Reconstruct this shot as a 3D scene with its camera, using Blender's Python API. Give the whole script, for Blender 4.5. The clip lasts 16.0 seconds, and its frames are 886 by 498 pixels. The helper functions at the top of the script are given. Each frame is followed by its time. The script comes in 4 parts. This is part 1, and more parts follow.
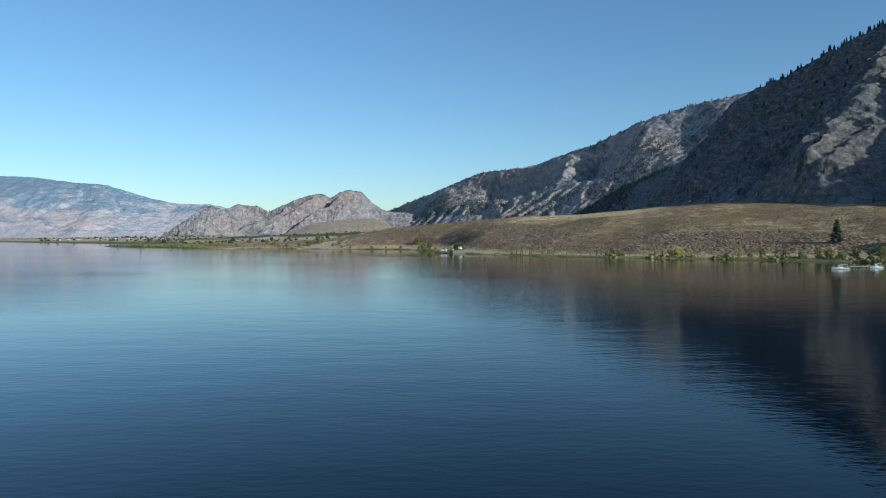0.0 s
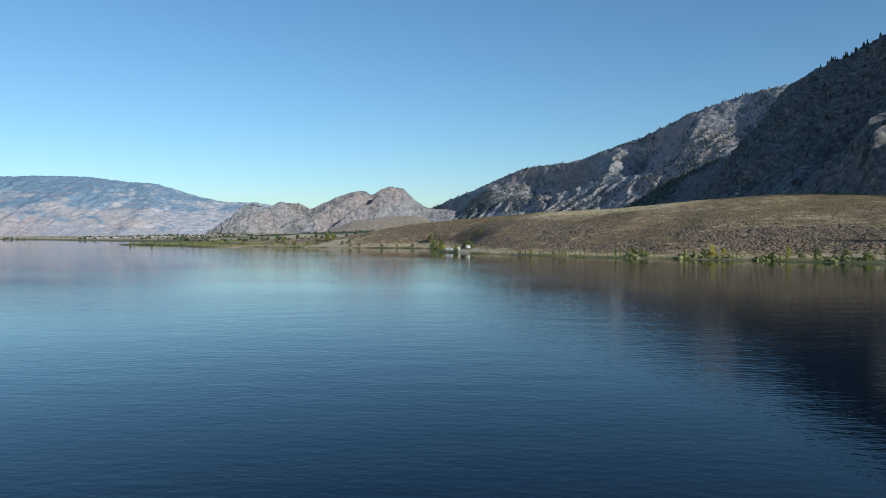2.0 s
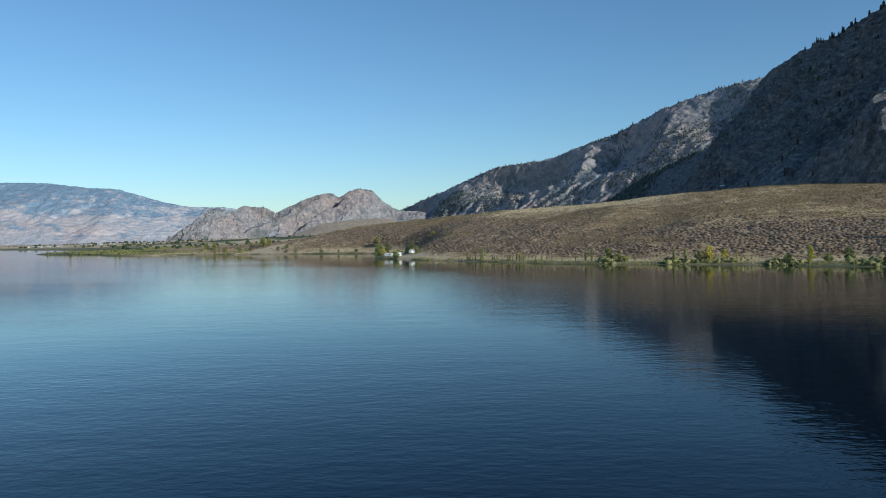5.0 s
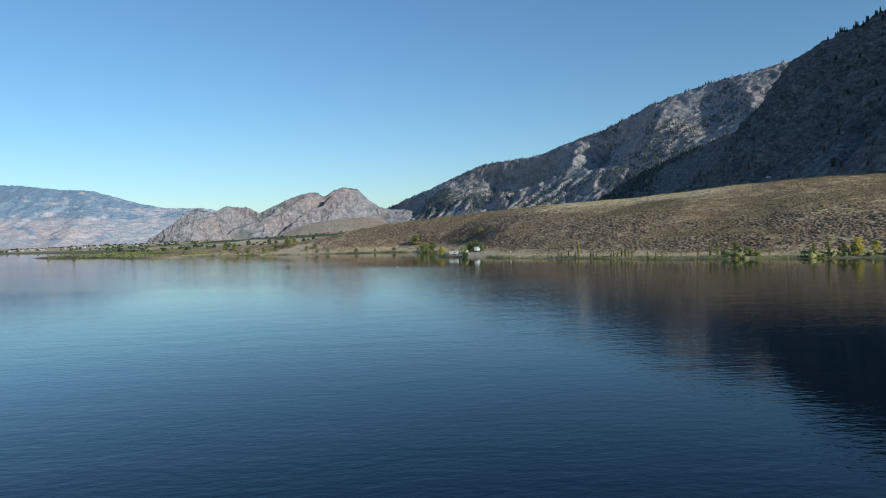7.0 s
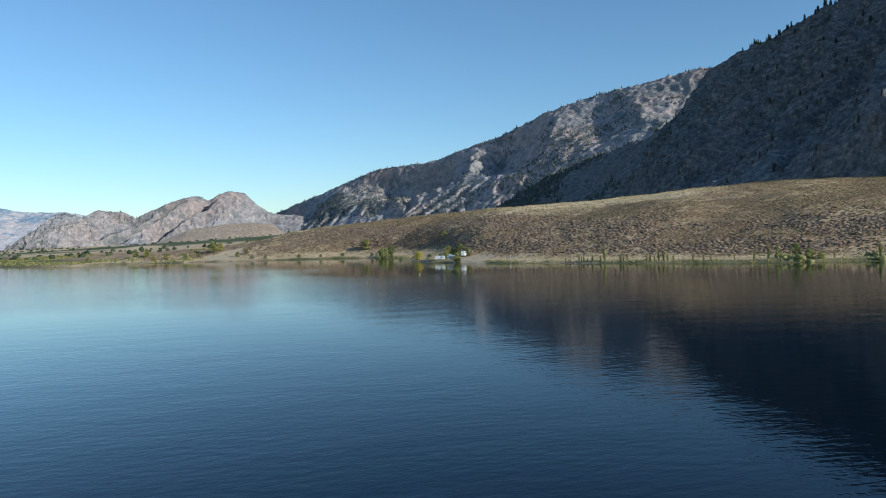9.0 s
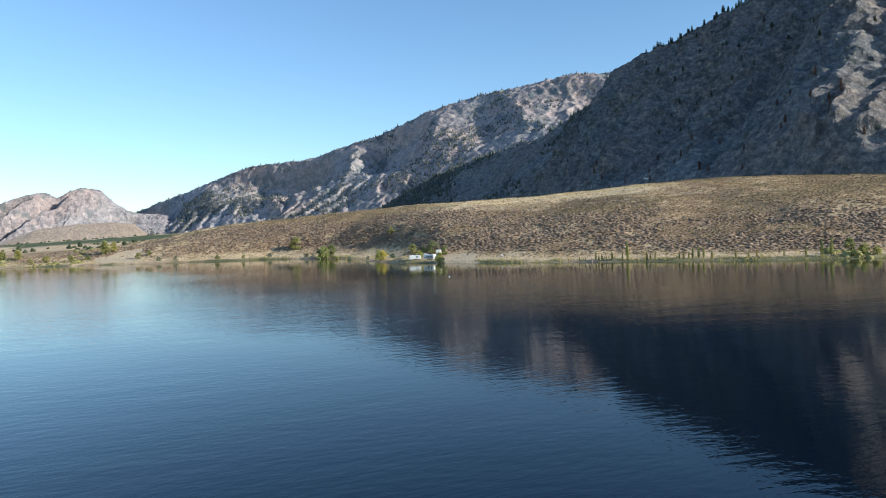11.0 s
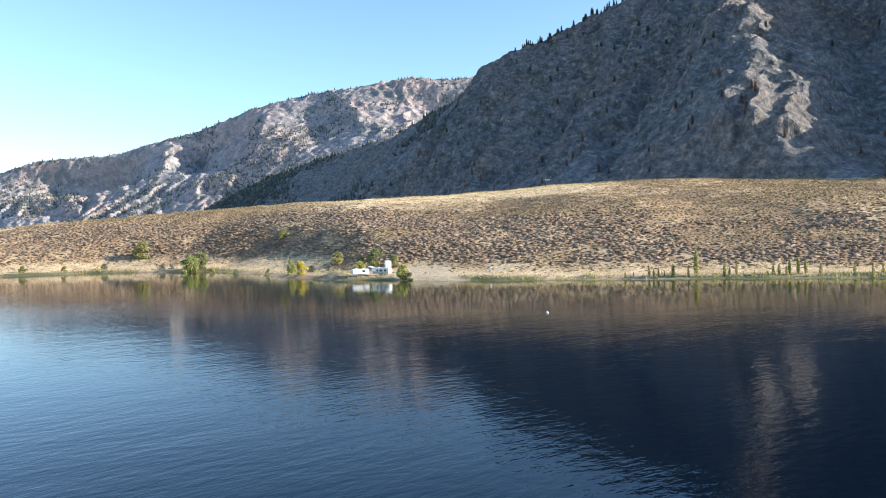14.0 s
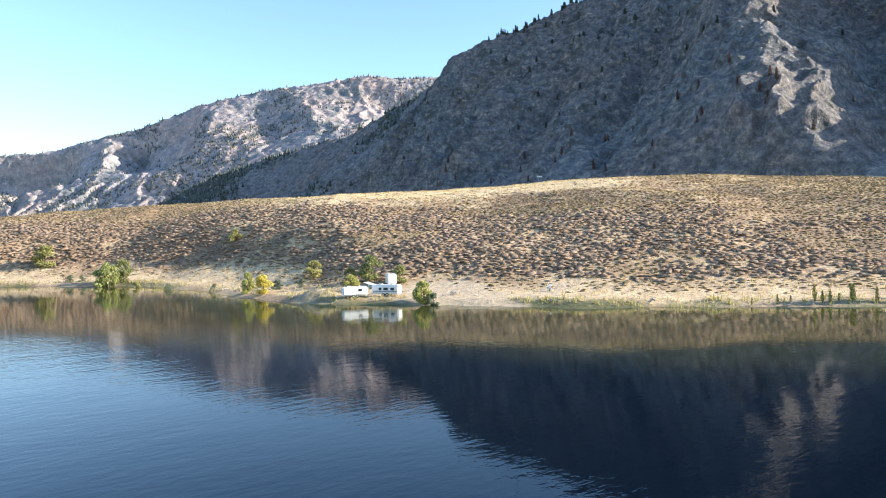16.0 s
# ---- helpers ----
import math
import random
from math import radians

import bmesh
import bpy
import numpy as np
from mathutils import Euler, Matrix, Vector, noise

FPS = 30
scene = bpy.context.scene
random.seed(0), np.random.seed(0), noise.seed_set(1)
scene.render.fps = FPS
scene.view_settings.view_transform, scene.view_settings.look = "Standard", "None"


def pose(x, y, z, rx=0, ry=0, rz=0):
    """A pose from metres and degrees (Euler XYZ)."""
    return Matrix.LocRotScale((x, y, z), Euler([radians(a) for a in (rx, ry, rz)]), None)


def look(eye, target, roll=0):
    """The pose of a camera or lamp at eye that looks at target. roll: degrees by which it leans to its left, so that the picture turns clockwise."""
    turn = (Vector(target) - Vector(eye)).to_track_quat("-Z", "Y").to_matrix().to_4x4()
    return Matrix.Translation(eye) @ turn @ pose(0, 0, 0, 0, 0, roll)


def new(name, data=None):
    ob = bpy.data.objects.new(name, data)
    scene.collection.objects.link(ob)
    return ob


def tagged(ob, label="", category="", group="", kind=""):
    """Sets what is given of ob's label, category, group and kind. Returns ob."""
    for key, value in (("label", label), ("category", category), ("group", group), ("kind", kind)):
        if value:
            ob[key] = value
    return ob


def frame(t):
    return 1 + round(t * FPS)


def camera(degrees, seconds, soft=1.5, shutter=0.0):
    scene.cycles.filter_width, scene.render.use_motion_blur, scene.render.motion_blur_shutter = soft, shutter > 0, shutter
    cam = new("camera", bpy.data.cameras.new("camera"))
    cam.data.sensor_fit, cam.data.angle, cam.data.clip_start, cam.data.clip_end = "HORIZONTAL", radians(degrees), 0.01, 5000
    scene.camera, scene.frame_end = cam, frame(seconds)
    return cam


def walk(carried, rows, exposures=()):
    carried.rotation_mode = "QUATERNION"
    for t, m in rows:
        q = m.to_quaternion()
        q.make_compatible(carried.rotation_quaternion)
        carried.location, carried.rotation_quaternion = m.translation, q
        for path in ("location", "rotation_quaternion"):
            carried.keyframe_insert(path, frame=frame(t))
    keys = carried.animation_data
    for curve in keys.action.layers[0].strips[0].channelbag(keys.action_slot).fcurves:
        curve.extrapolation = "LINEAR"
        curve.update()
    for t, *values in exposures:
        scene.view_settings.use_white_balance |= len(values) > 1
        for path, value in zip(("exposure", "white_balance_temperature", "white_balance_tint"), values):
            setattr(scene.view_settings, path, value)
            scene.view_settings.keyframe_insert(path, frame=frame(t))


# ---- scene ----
cam = camera(64.26, 16.0, soft=1.0)
ROWS = [
    (0.0, -4.31, 20.61, 13.10, -1.01, 0.02, -0.16),
    (0.5, 3.28, 35.73, 13.07, -1.04, 0.10, 0.15),
    (1.0, 11.99, 51.29, 13.04, -1.00, 0.12, 1.26),
    (1.5, 20.37, 67.29, 13.01, -1.11, 0.15, 2.67),
    (2.0, 28.18, 83.72, 12.97, -1.22, 0.15, 3.96),
    (2.5, 35.27, 100.76, 12.94, -1.18, 0.13, 4.16),
    (3.0, 43.17, 117.93, 12.89, -1.13, 0.11, 5.30),
    (3.5, 50.52, 134.67, 12.84, -1.15, 0.15, 7.08),
    (4.0, 52.86, 148.65, 12.81, -1.28, 0.25, 5.49),
    (4.2, 53.80, 154.24, 12.80, -1.20, 0.30, 2.74),
    (6.3, 10.17, 182.13, 12.81, -0.95, 1.94, 2.34),
    (6.5, 4.90, 185.87, 12.81, -1.03, 1.91, 2.69),
    (7.0, -8.28, 195.21, 12.80, -1.23, 1.83, -0.09),
    (7.5, -21.40, 205.91, 12.77, -1.20, 1.77, -1.52),
    (8.0, -34.60, 217.27, 12.76, -1.01, 1.74, -4.78),
    (8.5, -46.90, 229.29, 12.70, -1.00, 1.78, -7.72),
    (8.7, -51.82, 234.10, 12.68, -1.00, 1.80, -8.47),
    (10.8, -93.97, 290.69, 12.32, -1.28, 2.05, -19.77),
    (11.0, -96.68, 297.13, 12.27, -1.30, 1.95, -20.62),
    (11.5, -103.45, 313.22, 12.15, -1.36, 1.72, -23.45),
    (12.0, -106.81, 330.99, 12.07, -1.34, 1.52, -26.33),
    (12.5, -107.85, 348.87, 12.16, -1.29, 1.44, -28.89),
    (13.0, -107.47, 365.59, 12.33, -1.26, 1.53, -31.91),
    (13.5, -105.58, 382.26, 12.47, -1.19, 1.47, -34.43),
    (14.0, -102.70, 400.23, 12.51, -1.14, 1.44, -35.53),
    (14.5, -97.65, 417.29, 12.42, -1.16, 1.23, -36.35),
    (15.0, -90.82, 433.87, 12.46, -1.16, 1.10, -37.73),
    (15.5, -83.27, 449.28, 12.37, -1.05, 1.12, -39.38),
    (16.0, -76.65, 465.37, 12.23, -0.84, 1.18, -39.50),
]
walk(cam, [(t, pose(x, y, z, 90 + pitch, roll, yaw)) for t, x, y, z, pitch, roll, yaw in ROWS],
     exposures=[(0.0, -0.33, 5250, -1), (4.2, -0.42, 5250, -1), (8.7, -0.18, 5350, 0), (11.0, 0.4, 5650, 4), (13.5, 1.0, 5950, 8), (16.0, 1.32, 6050, 9)])

# ---- light ----
SUN_TO = Vector((0.73, -0.68, math.tan(radians(20)))).normalized()
SUN_EL, SUN_AZ = math.asin(SUN_TO.z), math.atan2(SUN_TO.x, SUN_TO.y)
world = bpy.data.worlds.new("sky")
scene.world = world
world.use_nodes = True
wn = world.node_tree.nodes
sky = wn.new("ShaderNodeTexSky")
sky.sky_type, sky.sun_disc = "NISHITA", False
sky.sun_elevation, sky.sun_rotation = SUN_EL, SUN_AZ
sky.air_density, sky.dust_density, sky.ozone_density = 1.0, 0.3, 2.3
wn["Background"].inputs["Strength"].default_value = 0.14
world.node_tree.links.new(sky.outputs[0], wn["Background"].inputs["Color"])
sun_data = bpy.data.lights.new("sun", "SUN")
sun_data.energy, sun_data.angle, sun_data.color = 5.0, radians(0.5), (1.0, 0.86, 0.68)
sun = new("sun", sun_data)
sun.matrix_world = look(SUN_TO * 500, (0, 0, 0))


# ---- numeric noise on arrays ----
def hash3(ix, iy, iz, seed):
    h = (ix * 374761393 + iy * 668265263 + iz * 2147483647 + seed * 974634777) & 0xFFFFFFFF
    h = ((h ^ (h >> 13)) * 1274126177) & 0xFFFFFFFF
    h = ((h ^ (h >> 16)) * 2246822519) & 0xFFFFFFFF
    return ((h ^ (h >> 15)) & 0xFFFFFF) / float(0xFFFFFF) * 2.0 - 1.0


def vnoise(x, y, z=0.0, seed=0):
    x, y, z = np.broadcast_arrays(np.asarray(x, float), np.asarray(y, float), np.asarray(z, float))
    ix, iy, iz = np.floor(x).astype(np.int64), np.floor(y).astype(np.int64), np.floor(z).astype(np.int64)
    fx, fy, fz = x - ix, y - iy, z - iz
    fx, fy, fz = [f * f * f * (f * (f * 6 - 15) + 10) for f in (fx, fy, fz)]
    out = 0.0
    for dx in (0, 1):
        for dy in (0, 1):
            for dz in (0, 1):
                w = (fx if dx else 1 - fx) * (fy if dy else 1 - fy) * (fz if dz else 1 - fz)
                out = out + w * hash3(ix + dx, iy + dy, iz + dz, seed)
    return out


def fbm(x, y, z=0.0, octaves=4, seed=0, gain=0.5):
    total, amp = 0.0, 1.0
    for k in range(octaves):
        s = 2.03 ** k
        total = total + amp * vnoise(x * s + 17.3 * k, y * s - 9.1 * k, np.asarray(z) * s, seed + k)
        amp *= gain
    return total


def ridged(x, y, z=0.0, octaves=4, seed=0, gain=0.5):
    total, amp = 0.0, 1.0
    for k in range(octaves):
        s = 2.03 ** k
        total = total + amp * (1 - 2 * np.abs(vnoise(x * s + 17.3 * k, y * s - 9.1 * k, np.asarray(z) * s, seed + k)))
        amp *= gain
    return total


# ---- materials ----
def mat(name, rough=0.9, metal=0.0):
    m = bpy.data.materials.new(name)
    m.use_nodes = True
    bsdf = m.node_tree.nodes["Principled BSDF"]
    bsdf.inputs["Roughness"].default_value = rough
    bsdf.inputs["Metallic"].default_value = metal
    bsdf.inputs["Specular IOR Level"].default_value = 0.2
    return m, m.node_tree.nodes, m.node_tree.links, bsdf


def ramp(nodes, stops):
    r = nodes.new("ShaderNodeValToRGB")
    while len(r.color_ramp.elements) < len(stops):
        r.color_ramp.elements.new(0.5)
    for e, (p, c) in zip(r.color_ramp.elements, stops):
        e.position, e.color = p, (*c, 1)
    return r


def noise_node(nodes, links, vec, scale, detail=4.0, rough=0.55, stretch=(1, 1, 1)):
    mp = nodes.new("ShaderNodeMapping")
    mp.inputs["Scale"].default_value = [scale * s for s in stretch]
    links.new(vec, mp.inputs["Vector"])
    n = nodes.new("ShaderNodeTexNoise")
    n.inputs["Scale"].default_value, n.inputs["Detail"].default_value, n.inputs["Roughness"].default_value = 1.0, detail, rough
    links.new(mp.outputs[0], n.inputs["Vector"])
    return n.outputs["Fac"]


def mix(nodes, links, fac, a, b, kind="MIX"):
    m = nodes.new("ShaderNodeMix")
    m.data_type, m.blend_type = "RGBA", kind
    for value, sock in ((fac, m.inputs[0]), (a, m.inputs[6]), (b, m.inputs[7])):
        if hasattr(value, "links"):
            links.new(value, sock)
        else:
            sock.default_value = value if isinstance(value, float) else (*value, 1)
    return m.outputs[2]


def position(nodes):
    return nodes.new("ShaderNodeNewGeometry").outputs["Position"]


def bump(nodes, links, height, bsdf, strength, distance):
    b = nodes.new("ShaderNodeBump")
    b.inputs["Strength"].default_value, b.inputs["Distance"].default_value = strength, distance
    links.new(height, b.inputs["Height"])
    links.new(b.outputs[0], bsdf.inputs["Normal"])
    return b


def mottled(name, dark, light, scale, rough=0.9, grain=8.0, relief=0.3, metal=0.0, patch=0.35):
    """A surface of two tones, in patches and in grain."""
    m, n, l, b = mat(name, rough, metal)
    p = position(n)
    big = noise_node(n, l, p, scale, 5.0)
    small = noise_node(n, l, p, scale * grain, 3.0, 0.7)
    r = ramp(n, [(0.5 - patch / 2, dark), (0.5 + patch / 2, light)])
    l.new(big, r.inputs[0])
    r2 = ramp(n, [(0.25, (0.55, 0.55, 0.55)), (0.75, (1.3, 1.3, 1.3))])
    l.new(small, r2.inputs[0])
    l.new(mix(n, l, 0.8, r.outputs[0], r2.outputs[0], "MULTIPLY"), b.inputs["Base Color"])
    if relief:
        bump(n, l, small, b, relief, 1.0 / (scale * grain))
    return m


def rock_material(name, tones, bush, cover, scale, relief=6.0, grit=1.0, climb=0.0):
    """Bare rock in weathered tones with scrub between, on the flatter parts."""
    m, n, l, b = mat(name, 0.92)
    p = position(n)
    big = noise_node(n, l, p, 0.012 * scale, 6.0, 0.6)
    mid = noise_node(n, l, p, 0.13 * scale, 8.0, 0.72, (1, 1, 1.5))
    fine = noise_node(n, l, p, 0.3 * scale, 8.0, 0.8, (1.5, 1, 0.9))
    r = ramp(n, [(0.3, tones[0]), (0.46, tones[1]), (0.58, tones[2]), (0.72, tones[3])])
    l.new(mid, r.inputs[0])
    tint = ramp(n, [(0.35, (1.12, 0.92, 0.85)), (0.65, (0.92, 0.98, 1.05))])
    l.new(big, tint.inputs[0])
    rock = mix(n, l, 0.8, r.outputs[0], tint.outputs[0], "MULTIPLY")
    cr = ramp(n, [(0.36, [1 - 0.65 * grit] * 3), (0.5, [1 - 0.1 * grit] * 3), (0.66, [1 + 0.9 * grit, 1 + 0.86 * grit, 1 + 0.76 * grit])])
    l.new(fine, cr.inputs[0])
    rock = mix(n, l, 0.9, rock, cr.outputs[0], "MULTIPLY")
    veg = noise_node(n, l, p, 0.06 * scale, 8.0, 0.75)
    vr = ramp(n, [(cover - 0.05, (0, 0, 0)), (cover + 0.05, (1, 1, 1))])
    if climb:
        xyz, more = n.new("ShaderNodeSeparateXYZ"), n.new("ShaderNodeMath")
        l.new(p, xyz.inputs[0])
        more.operation = "MULTIPLY_ADD"
        l.new(xyz.outputs[2], more.inputs[0])
        more.inputs[1].default_value = climb
        lower = n.new("ShaderNodeMath")
        lower.operation = "SUBTRACT"
        l.new(veg, lower.inputs[0])
        lower.inputs[1].default_value = climb * 190
        l.new(lower.outputs[0], more.inputs[2])
        veg = more.outputs[0]
    l.new(veg, vr.inputs[0])
    l.new(mix(n, l, vr.outputs[0], rock, bush), b.inputs["Base Color"])
    crack = n.new("ShaderNodeTexVoronoi")
    crack.feature = "DISTANCE_TO_EDGE"
    cm_ = n.new("ShaderNodeMapping")
    cm_.inputs["Scale"].default_value = (0.3 * scale, 0.3 * scale, 0.2 * scale)
    cm_.inputs["Rotation"].default_value = (0.5, 0.3, 0.2)
    warp = n.new("ShaderNodeVectorMath")
    warp.operation = "MULTIPLY_ADD"
    wn_ = n.new("ShaderNodeTexNoise")
    wn_.inputs["Scale"].default_value, wn_.inputs["Detail"].default_value = 0.2 * scale, 3.0
    l.new(p, wn_.inputs["Vector"])
    l.new(wn_.outputs["Color"], warp.inputs[0])
    warp.inputs[1].default_value = (9 / scale, 9 / scale, 9 / scale)
    l.new(p, warp.inputs[2])
    l.new(warp.outputs[0], cm_.inputs["Vector"])
    l.new(cm_.outputs[0], crack.inputs["Vector"])
    crack.inputs["Scale"].default_value = 1.0
    edge = ramp(n, [(0.0, (0, 0, 0)), (0.16, (1, 1, 1))])
    l.new(crack.outputs["Distance"], edge.inputs[0])
    hsum = n.new("ShaderNodeMath")
    hsum.operation = "MULTIPLY_ADD"
    l.new(edge.outputs[0], hsum.inputs[0])
    hsum.inputs[1].default_value = 0.1
    l.new(mid, hsum.inputs[2])
    bump(n, l, hsum.outputs[0], b, 1.0, relief / scale)
    return m


# The blue of haze is put into the rock's darker tones.
M_ROCK = rock_material("grey_rock_haze_blue", [(0.085, 0.092, 0.1), (0.165, 0.17, 0.178), (0.265, 0.258, 0.24), (0.45, 0.39, 0.3)], (0.092, 0.098, 0.09), 0.57, 1.0, 3.6, 0.7)
# Pinkish granite; its dark tones and scrub are lifted to stand for haze.
M_ROCK_MID = rock_material("pinkish_granite_hazed", [(0.24, 0.235, 0.25), (0.33, 0.312, 0.315), (0.42, 0.382, 0.365), (0.54, 0.475, 0.435)], (0.19, 0.205, 0.21), 0.54, 0.3, 1.6, 0.4)
M_ROCK_KNOLL = rock_material("grey_knoll_rock", [(0.2, 0.198, 0.21), (0.285, 0.275, 0.285), (0.38, 0.355, 0.35), (0.52, 0.47, 0.43)], (0.16, 0.175, 0.18), 0.58, 0.3, 2.2, 0.5)
# Distance haze is mixed into these base colours: pale lilac rock, blue scrub.
M_FAR = rock_material("haze_tinted_hillside", [(0.47, 0.46, 0.5), (0.53, 0.51, 0.53), (0.58, 0.54, 0.54), (0.63, 0.57, 0.56)], (0.26, 0.34, 0.44), 0.5, 0.12, 2.0, 0.25, 0.0007)
M_APRON = mottled("dry_tan_hillock", (0.36, 0.28, 0.21), (0.46, 0.36, 0.27), 0.012, 0.95, 7.0, 0.2)


# ---- ground ----
SHORE = [(900, -600), (330, 210), (262, 300), (212, 362), (184, 397), (137, 436), (100, 455), (75, 473), (46, 511), (21, 537), (12, 556),
         (6, 565), (1, 575), (-6, 582), (-10, 594), (-11, 618), (-10, 650), (-14, 688), (-33, 712), (-50, 727), (-102, 744), (-143, 765), (-205, 792), (-235, 781), (-288, 814),
         (-337, 880), (-400, 925), (-456, 966), (-440, 985), (-400, 1010), (-520, 1250), (-760, 1480), (-1105, 1785), (-1800, 2250), (-4200, 2600)]
ALONG, INLAND = np.array((0.887, -0.461)), np.array((0.461, 0.887))


def shore_distance(x, y):
    """Metres from the waterline: above 0 on land."""
    pts = np.array(SHORE + [(-4200, 9000), (6000, 9000), (6000, -600)], float)
    best, inside = np.full(x.shape, 1e9), np.zeros(x.shape, bool)
    for (x0, y0), (x1, y1) in zip(pts, np.roll(pts, -1, 0)):
        dx, dy = x1 - x0, y1 - y0
        k = np.clip(((x - x0) * dx + (y - y0) * dy) / (dx * dx + dy * dy), 0, 1)
        best = np.minimum(best, np.hypot(x - x0 - k * dx, y - y0 - k * dy))
        cross = (y0 > y) != (y1 > y)
        inside ^= cross & (x < x0 + (y - y0) * dx / (dy if dy else 1e-9))
    return np.where(inside, best, -best)


def smooth(lo, hi, v):
    t = np.clip((v - lo) / (hi - lo), 0, 1)
    return t * t * (3 - 2 * t)


def ground_height(x, y, detail=True):
    x, y = np.asarray(x, float), np.asarray(y, float)
    d = shore_distance(x, y) + 2.2 * vnoise(x / 14, y / 14, seed=5) + 1.0 * vnoise(x / 4, y / 4, seed=6)
    a, b = x * ALONG[0] + y * ALONG[1], x * INLAND[0] + y * INLAND[1]
    crest = np.interp(a, [-900, -640, -540, -480, -419, -343, -229, -149, -80, 14, 82, 300], [3, 4.5, 9.5, 18.5, 26, 32.5, 34.7, 40.6, 43.3, 43.7, 43, 43])
    b_shore = np.interp(a, [-900, -846, -556, -432, -339, -269, -196, -81, 19, 200], [640, 646, 613, 611, 604, 512, 475, 450, 421, 380])
    f = np.clip((b - b_shore - 8) / (752 - b_shore), 0, 2.5)
    rise = np.where(f < 1, 1 - (1 - np.minimum(f, 1)) ** 1.5, 1.0)
    hill = crest * rise + np.where(f > 1, -5 * smooth(1, 1.25, f) + 12 * smooth(1.3, 2.2, f), 0)
    hill = hill * smooth(4, 45, d)
    plain = 0.015 * np.clip(d, 0, 2600) * (0.2 + 0.8 * smooth(-1600, -900, x)) + 0.03 * np.clip(x + 650, 0, 550) * smooth(1150, 1700, y)
    west = smooth(-760, -560, a)
    h = plain * (1 - west) + np.maximum(hill, plain * 0.4) * west
    # unseen headland hill, added to cast shade on the shore beside it
    h = h + 62 * np.exp(-((x - 345) ** 2 + (y - 290) ** 2) / 62 ** 2) * smooth(5, 60, d)
    bank = 0.9 * smooth(0, 3.5, d) + 0.9 * smooth(2, 20, d) - 2.5 * smooth(0, -14, d) - 6 * smooth(-10, -70, d)
    # the dirt mound beside the trailers
    mound = 1.9 * np.exp(-(((x + 5.5) / 3.2) ** 2 + ((y - 591.5) / 4.5) ** 2))
    out = h + bank + mound * smooth(-1, 3, d)
    if detail:
        on = smooth(15, 60, d)
        out = out + on * (1.6 * fbm(x / 60, y / 60, octaves=3, seed=11) + 0.25 * fbm(x / 7, y / 7, octaves=2, seed=12)) + 0.12 * vnoise(x / 2.5, y / 2.5, seed=13)
    return out


def grid_mesh(name, xs, ys, height, material):
    gx, gy = np.meshgrid(xs, ys)
    gz = height(gx, gy)
    return sheet(name, np.stack([gx, gy, gz], -1), material)


def sheet(name, pts, material, smooth_faces=True):
    rows, cols = pts.shape[:2]
    me = bpy.data.meshes.new(name)
    i = np.arange(rows * cols).reshape(rows, cols)
    quads = np.stack([i[:-1, :-1], i[:-1, 1:], i[1:, 1:], i[1:, :-1]], -1).reshape(-1, 4)
    me.vertices.add(rows * cols)
    me.vertices.foreach_set("co", pts.reshape(-1).astype(np.float32))
    me.loops.add(quads.size)
    me.loops.foreach_set("vertex_index", quads.reshape(-1).astype(np.int32))
    me.polygons.add(len(quads))
    me.polygons.foreach_set("loop_start", np.arange(0, quads.size, 4, dtype=np.int32))
    me.update(calc_edges=True)
    me.polygons.foreach_set("use_smooth", np.full(len(quads), smooth_faces))
    me.materials.append(material)
    return new(name, me)


def ground_material():
    m, n, l, b = mat("dry_sage_ground", 0.95)
    p = position(n)
    big = noise_node(n, l, p, 0.012, 5.0)
    mid = noise_node(n, l, p, 0.09, 5.0, 0.65)
    fine = noise_node(n, l, p, 0.9, 4.0, 0.75)
    r = ramp(n, [(0.35, (0.24, 0.165, 0.11)), (0.5, (0.35, 0.25, 0.16)), (0.64, (0.47, 0.35, 0.22))])
    l.new(mid, r.inputs[0])
    r2 = ramp(n, [(0.42, (0.85, 0.8, 0.8)), (0.6, (1.15, 1.1, 1.0))])
    l.new(big, r2.inputs[0])
    c = mix(n, l, 0.9, r.outputs[0], r2.outputs[0], "MULTIPLY")
    soil = n.new("ShaderNodeAttribute")
    soil.attribute_name = "soil"
    parts_of = n.new("ShaderNodeSeparateColor")
    l.new(soil.outputs["Color"], parts_of.inputs[0])
    c = mix(n, l, parts_of.outputs[0], c, (0.8, 0.61, 0.38))
    c = mix(n, l, parts_of.outputs[1], c, (0.075, 0.1, 0.04))
    c = mix(n, l, parts_of.outputs[2], c, (0.56, 0.44, 0.3))
    r3 = ramp(n, [(0.3, (0.55, 0.55, 0.55)), (0.7, (1.35, 1.35, 1.3))])
    l.new(fine, r3.inputs[0])
    l.new(mix(n, l, 0.85, c, r3.outputs[0], "MULTIPLY"), b.inputs["Base Color"])
    bump(n, l, fine, b, 0.6, 0.6)
    return m


M_GROUND = ground_material()
xs = np.concatenate([np.arange(-4200, -700, 50), np.arange(-700, -220, 9), np.arange(-220, 420, 2.2), np.arange(420, 900, 16), np.arange(900, 4200, 150)])
ys = np.concatenate([np.arange(-600, 330, 30), np.arange(330, 860, 2.2), np.arange(860, 1300, 9), np.arange(1300, 5200, 60)])
ground = grid_mesh("ground", xs, ys, ground_height, M_GROUND)
tagged(ground, "dry tan benchland with sparse grass above the lake", "ground", kind="structure")


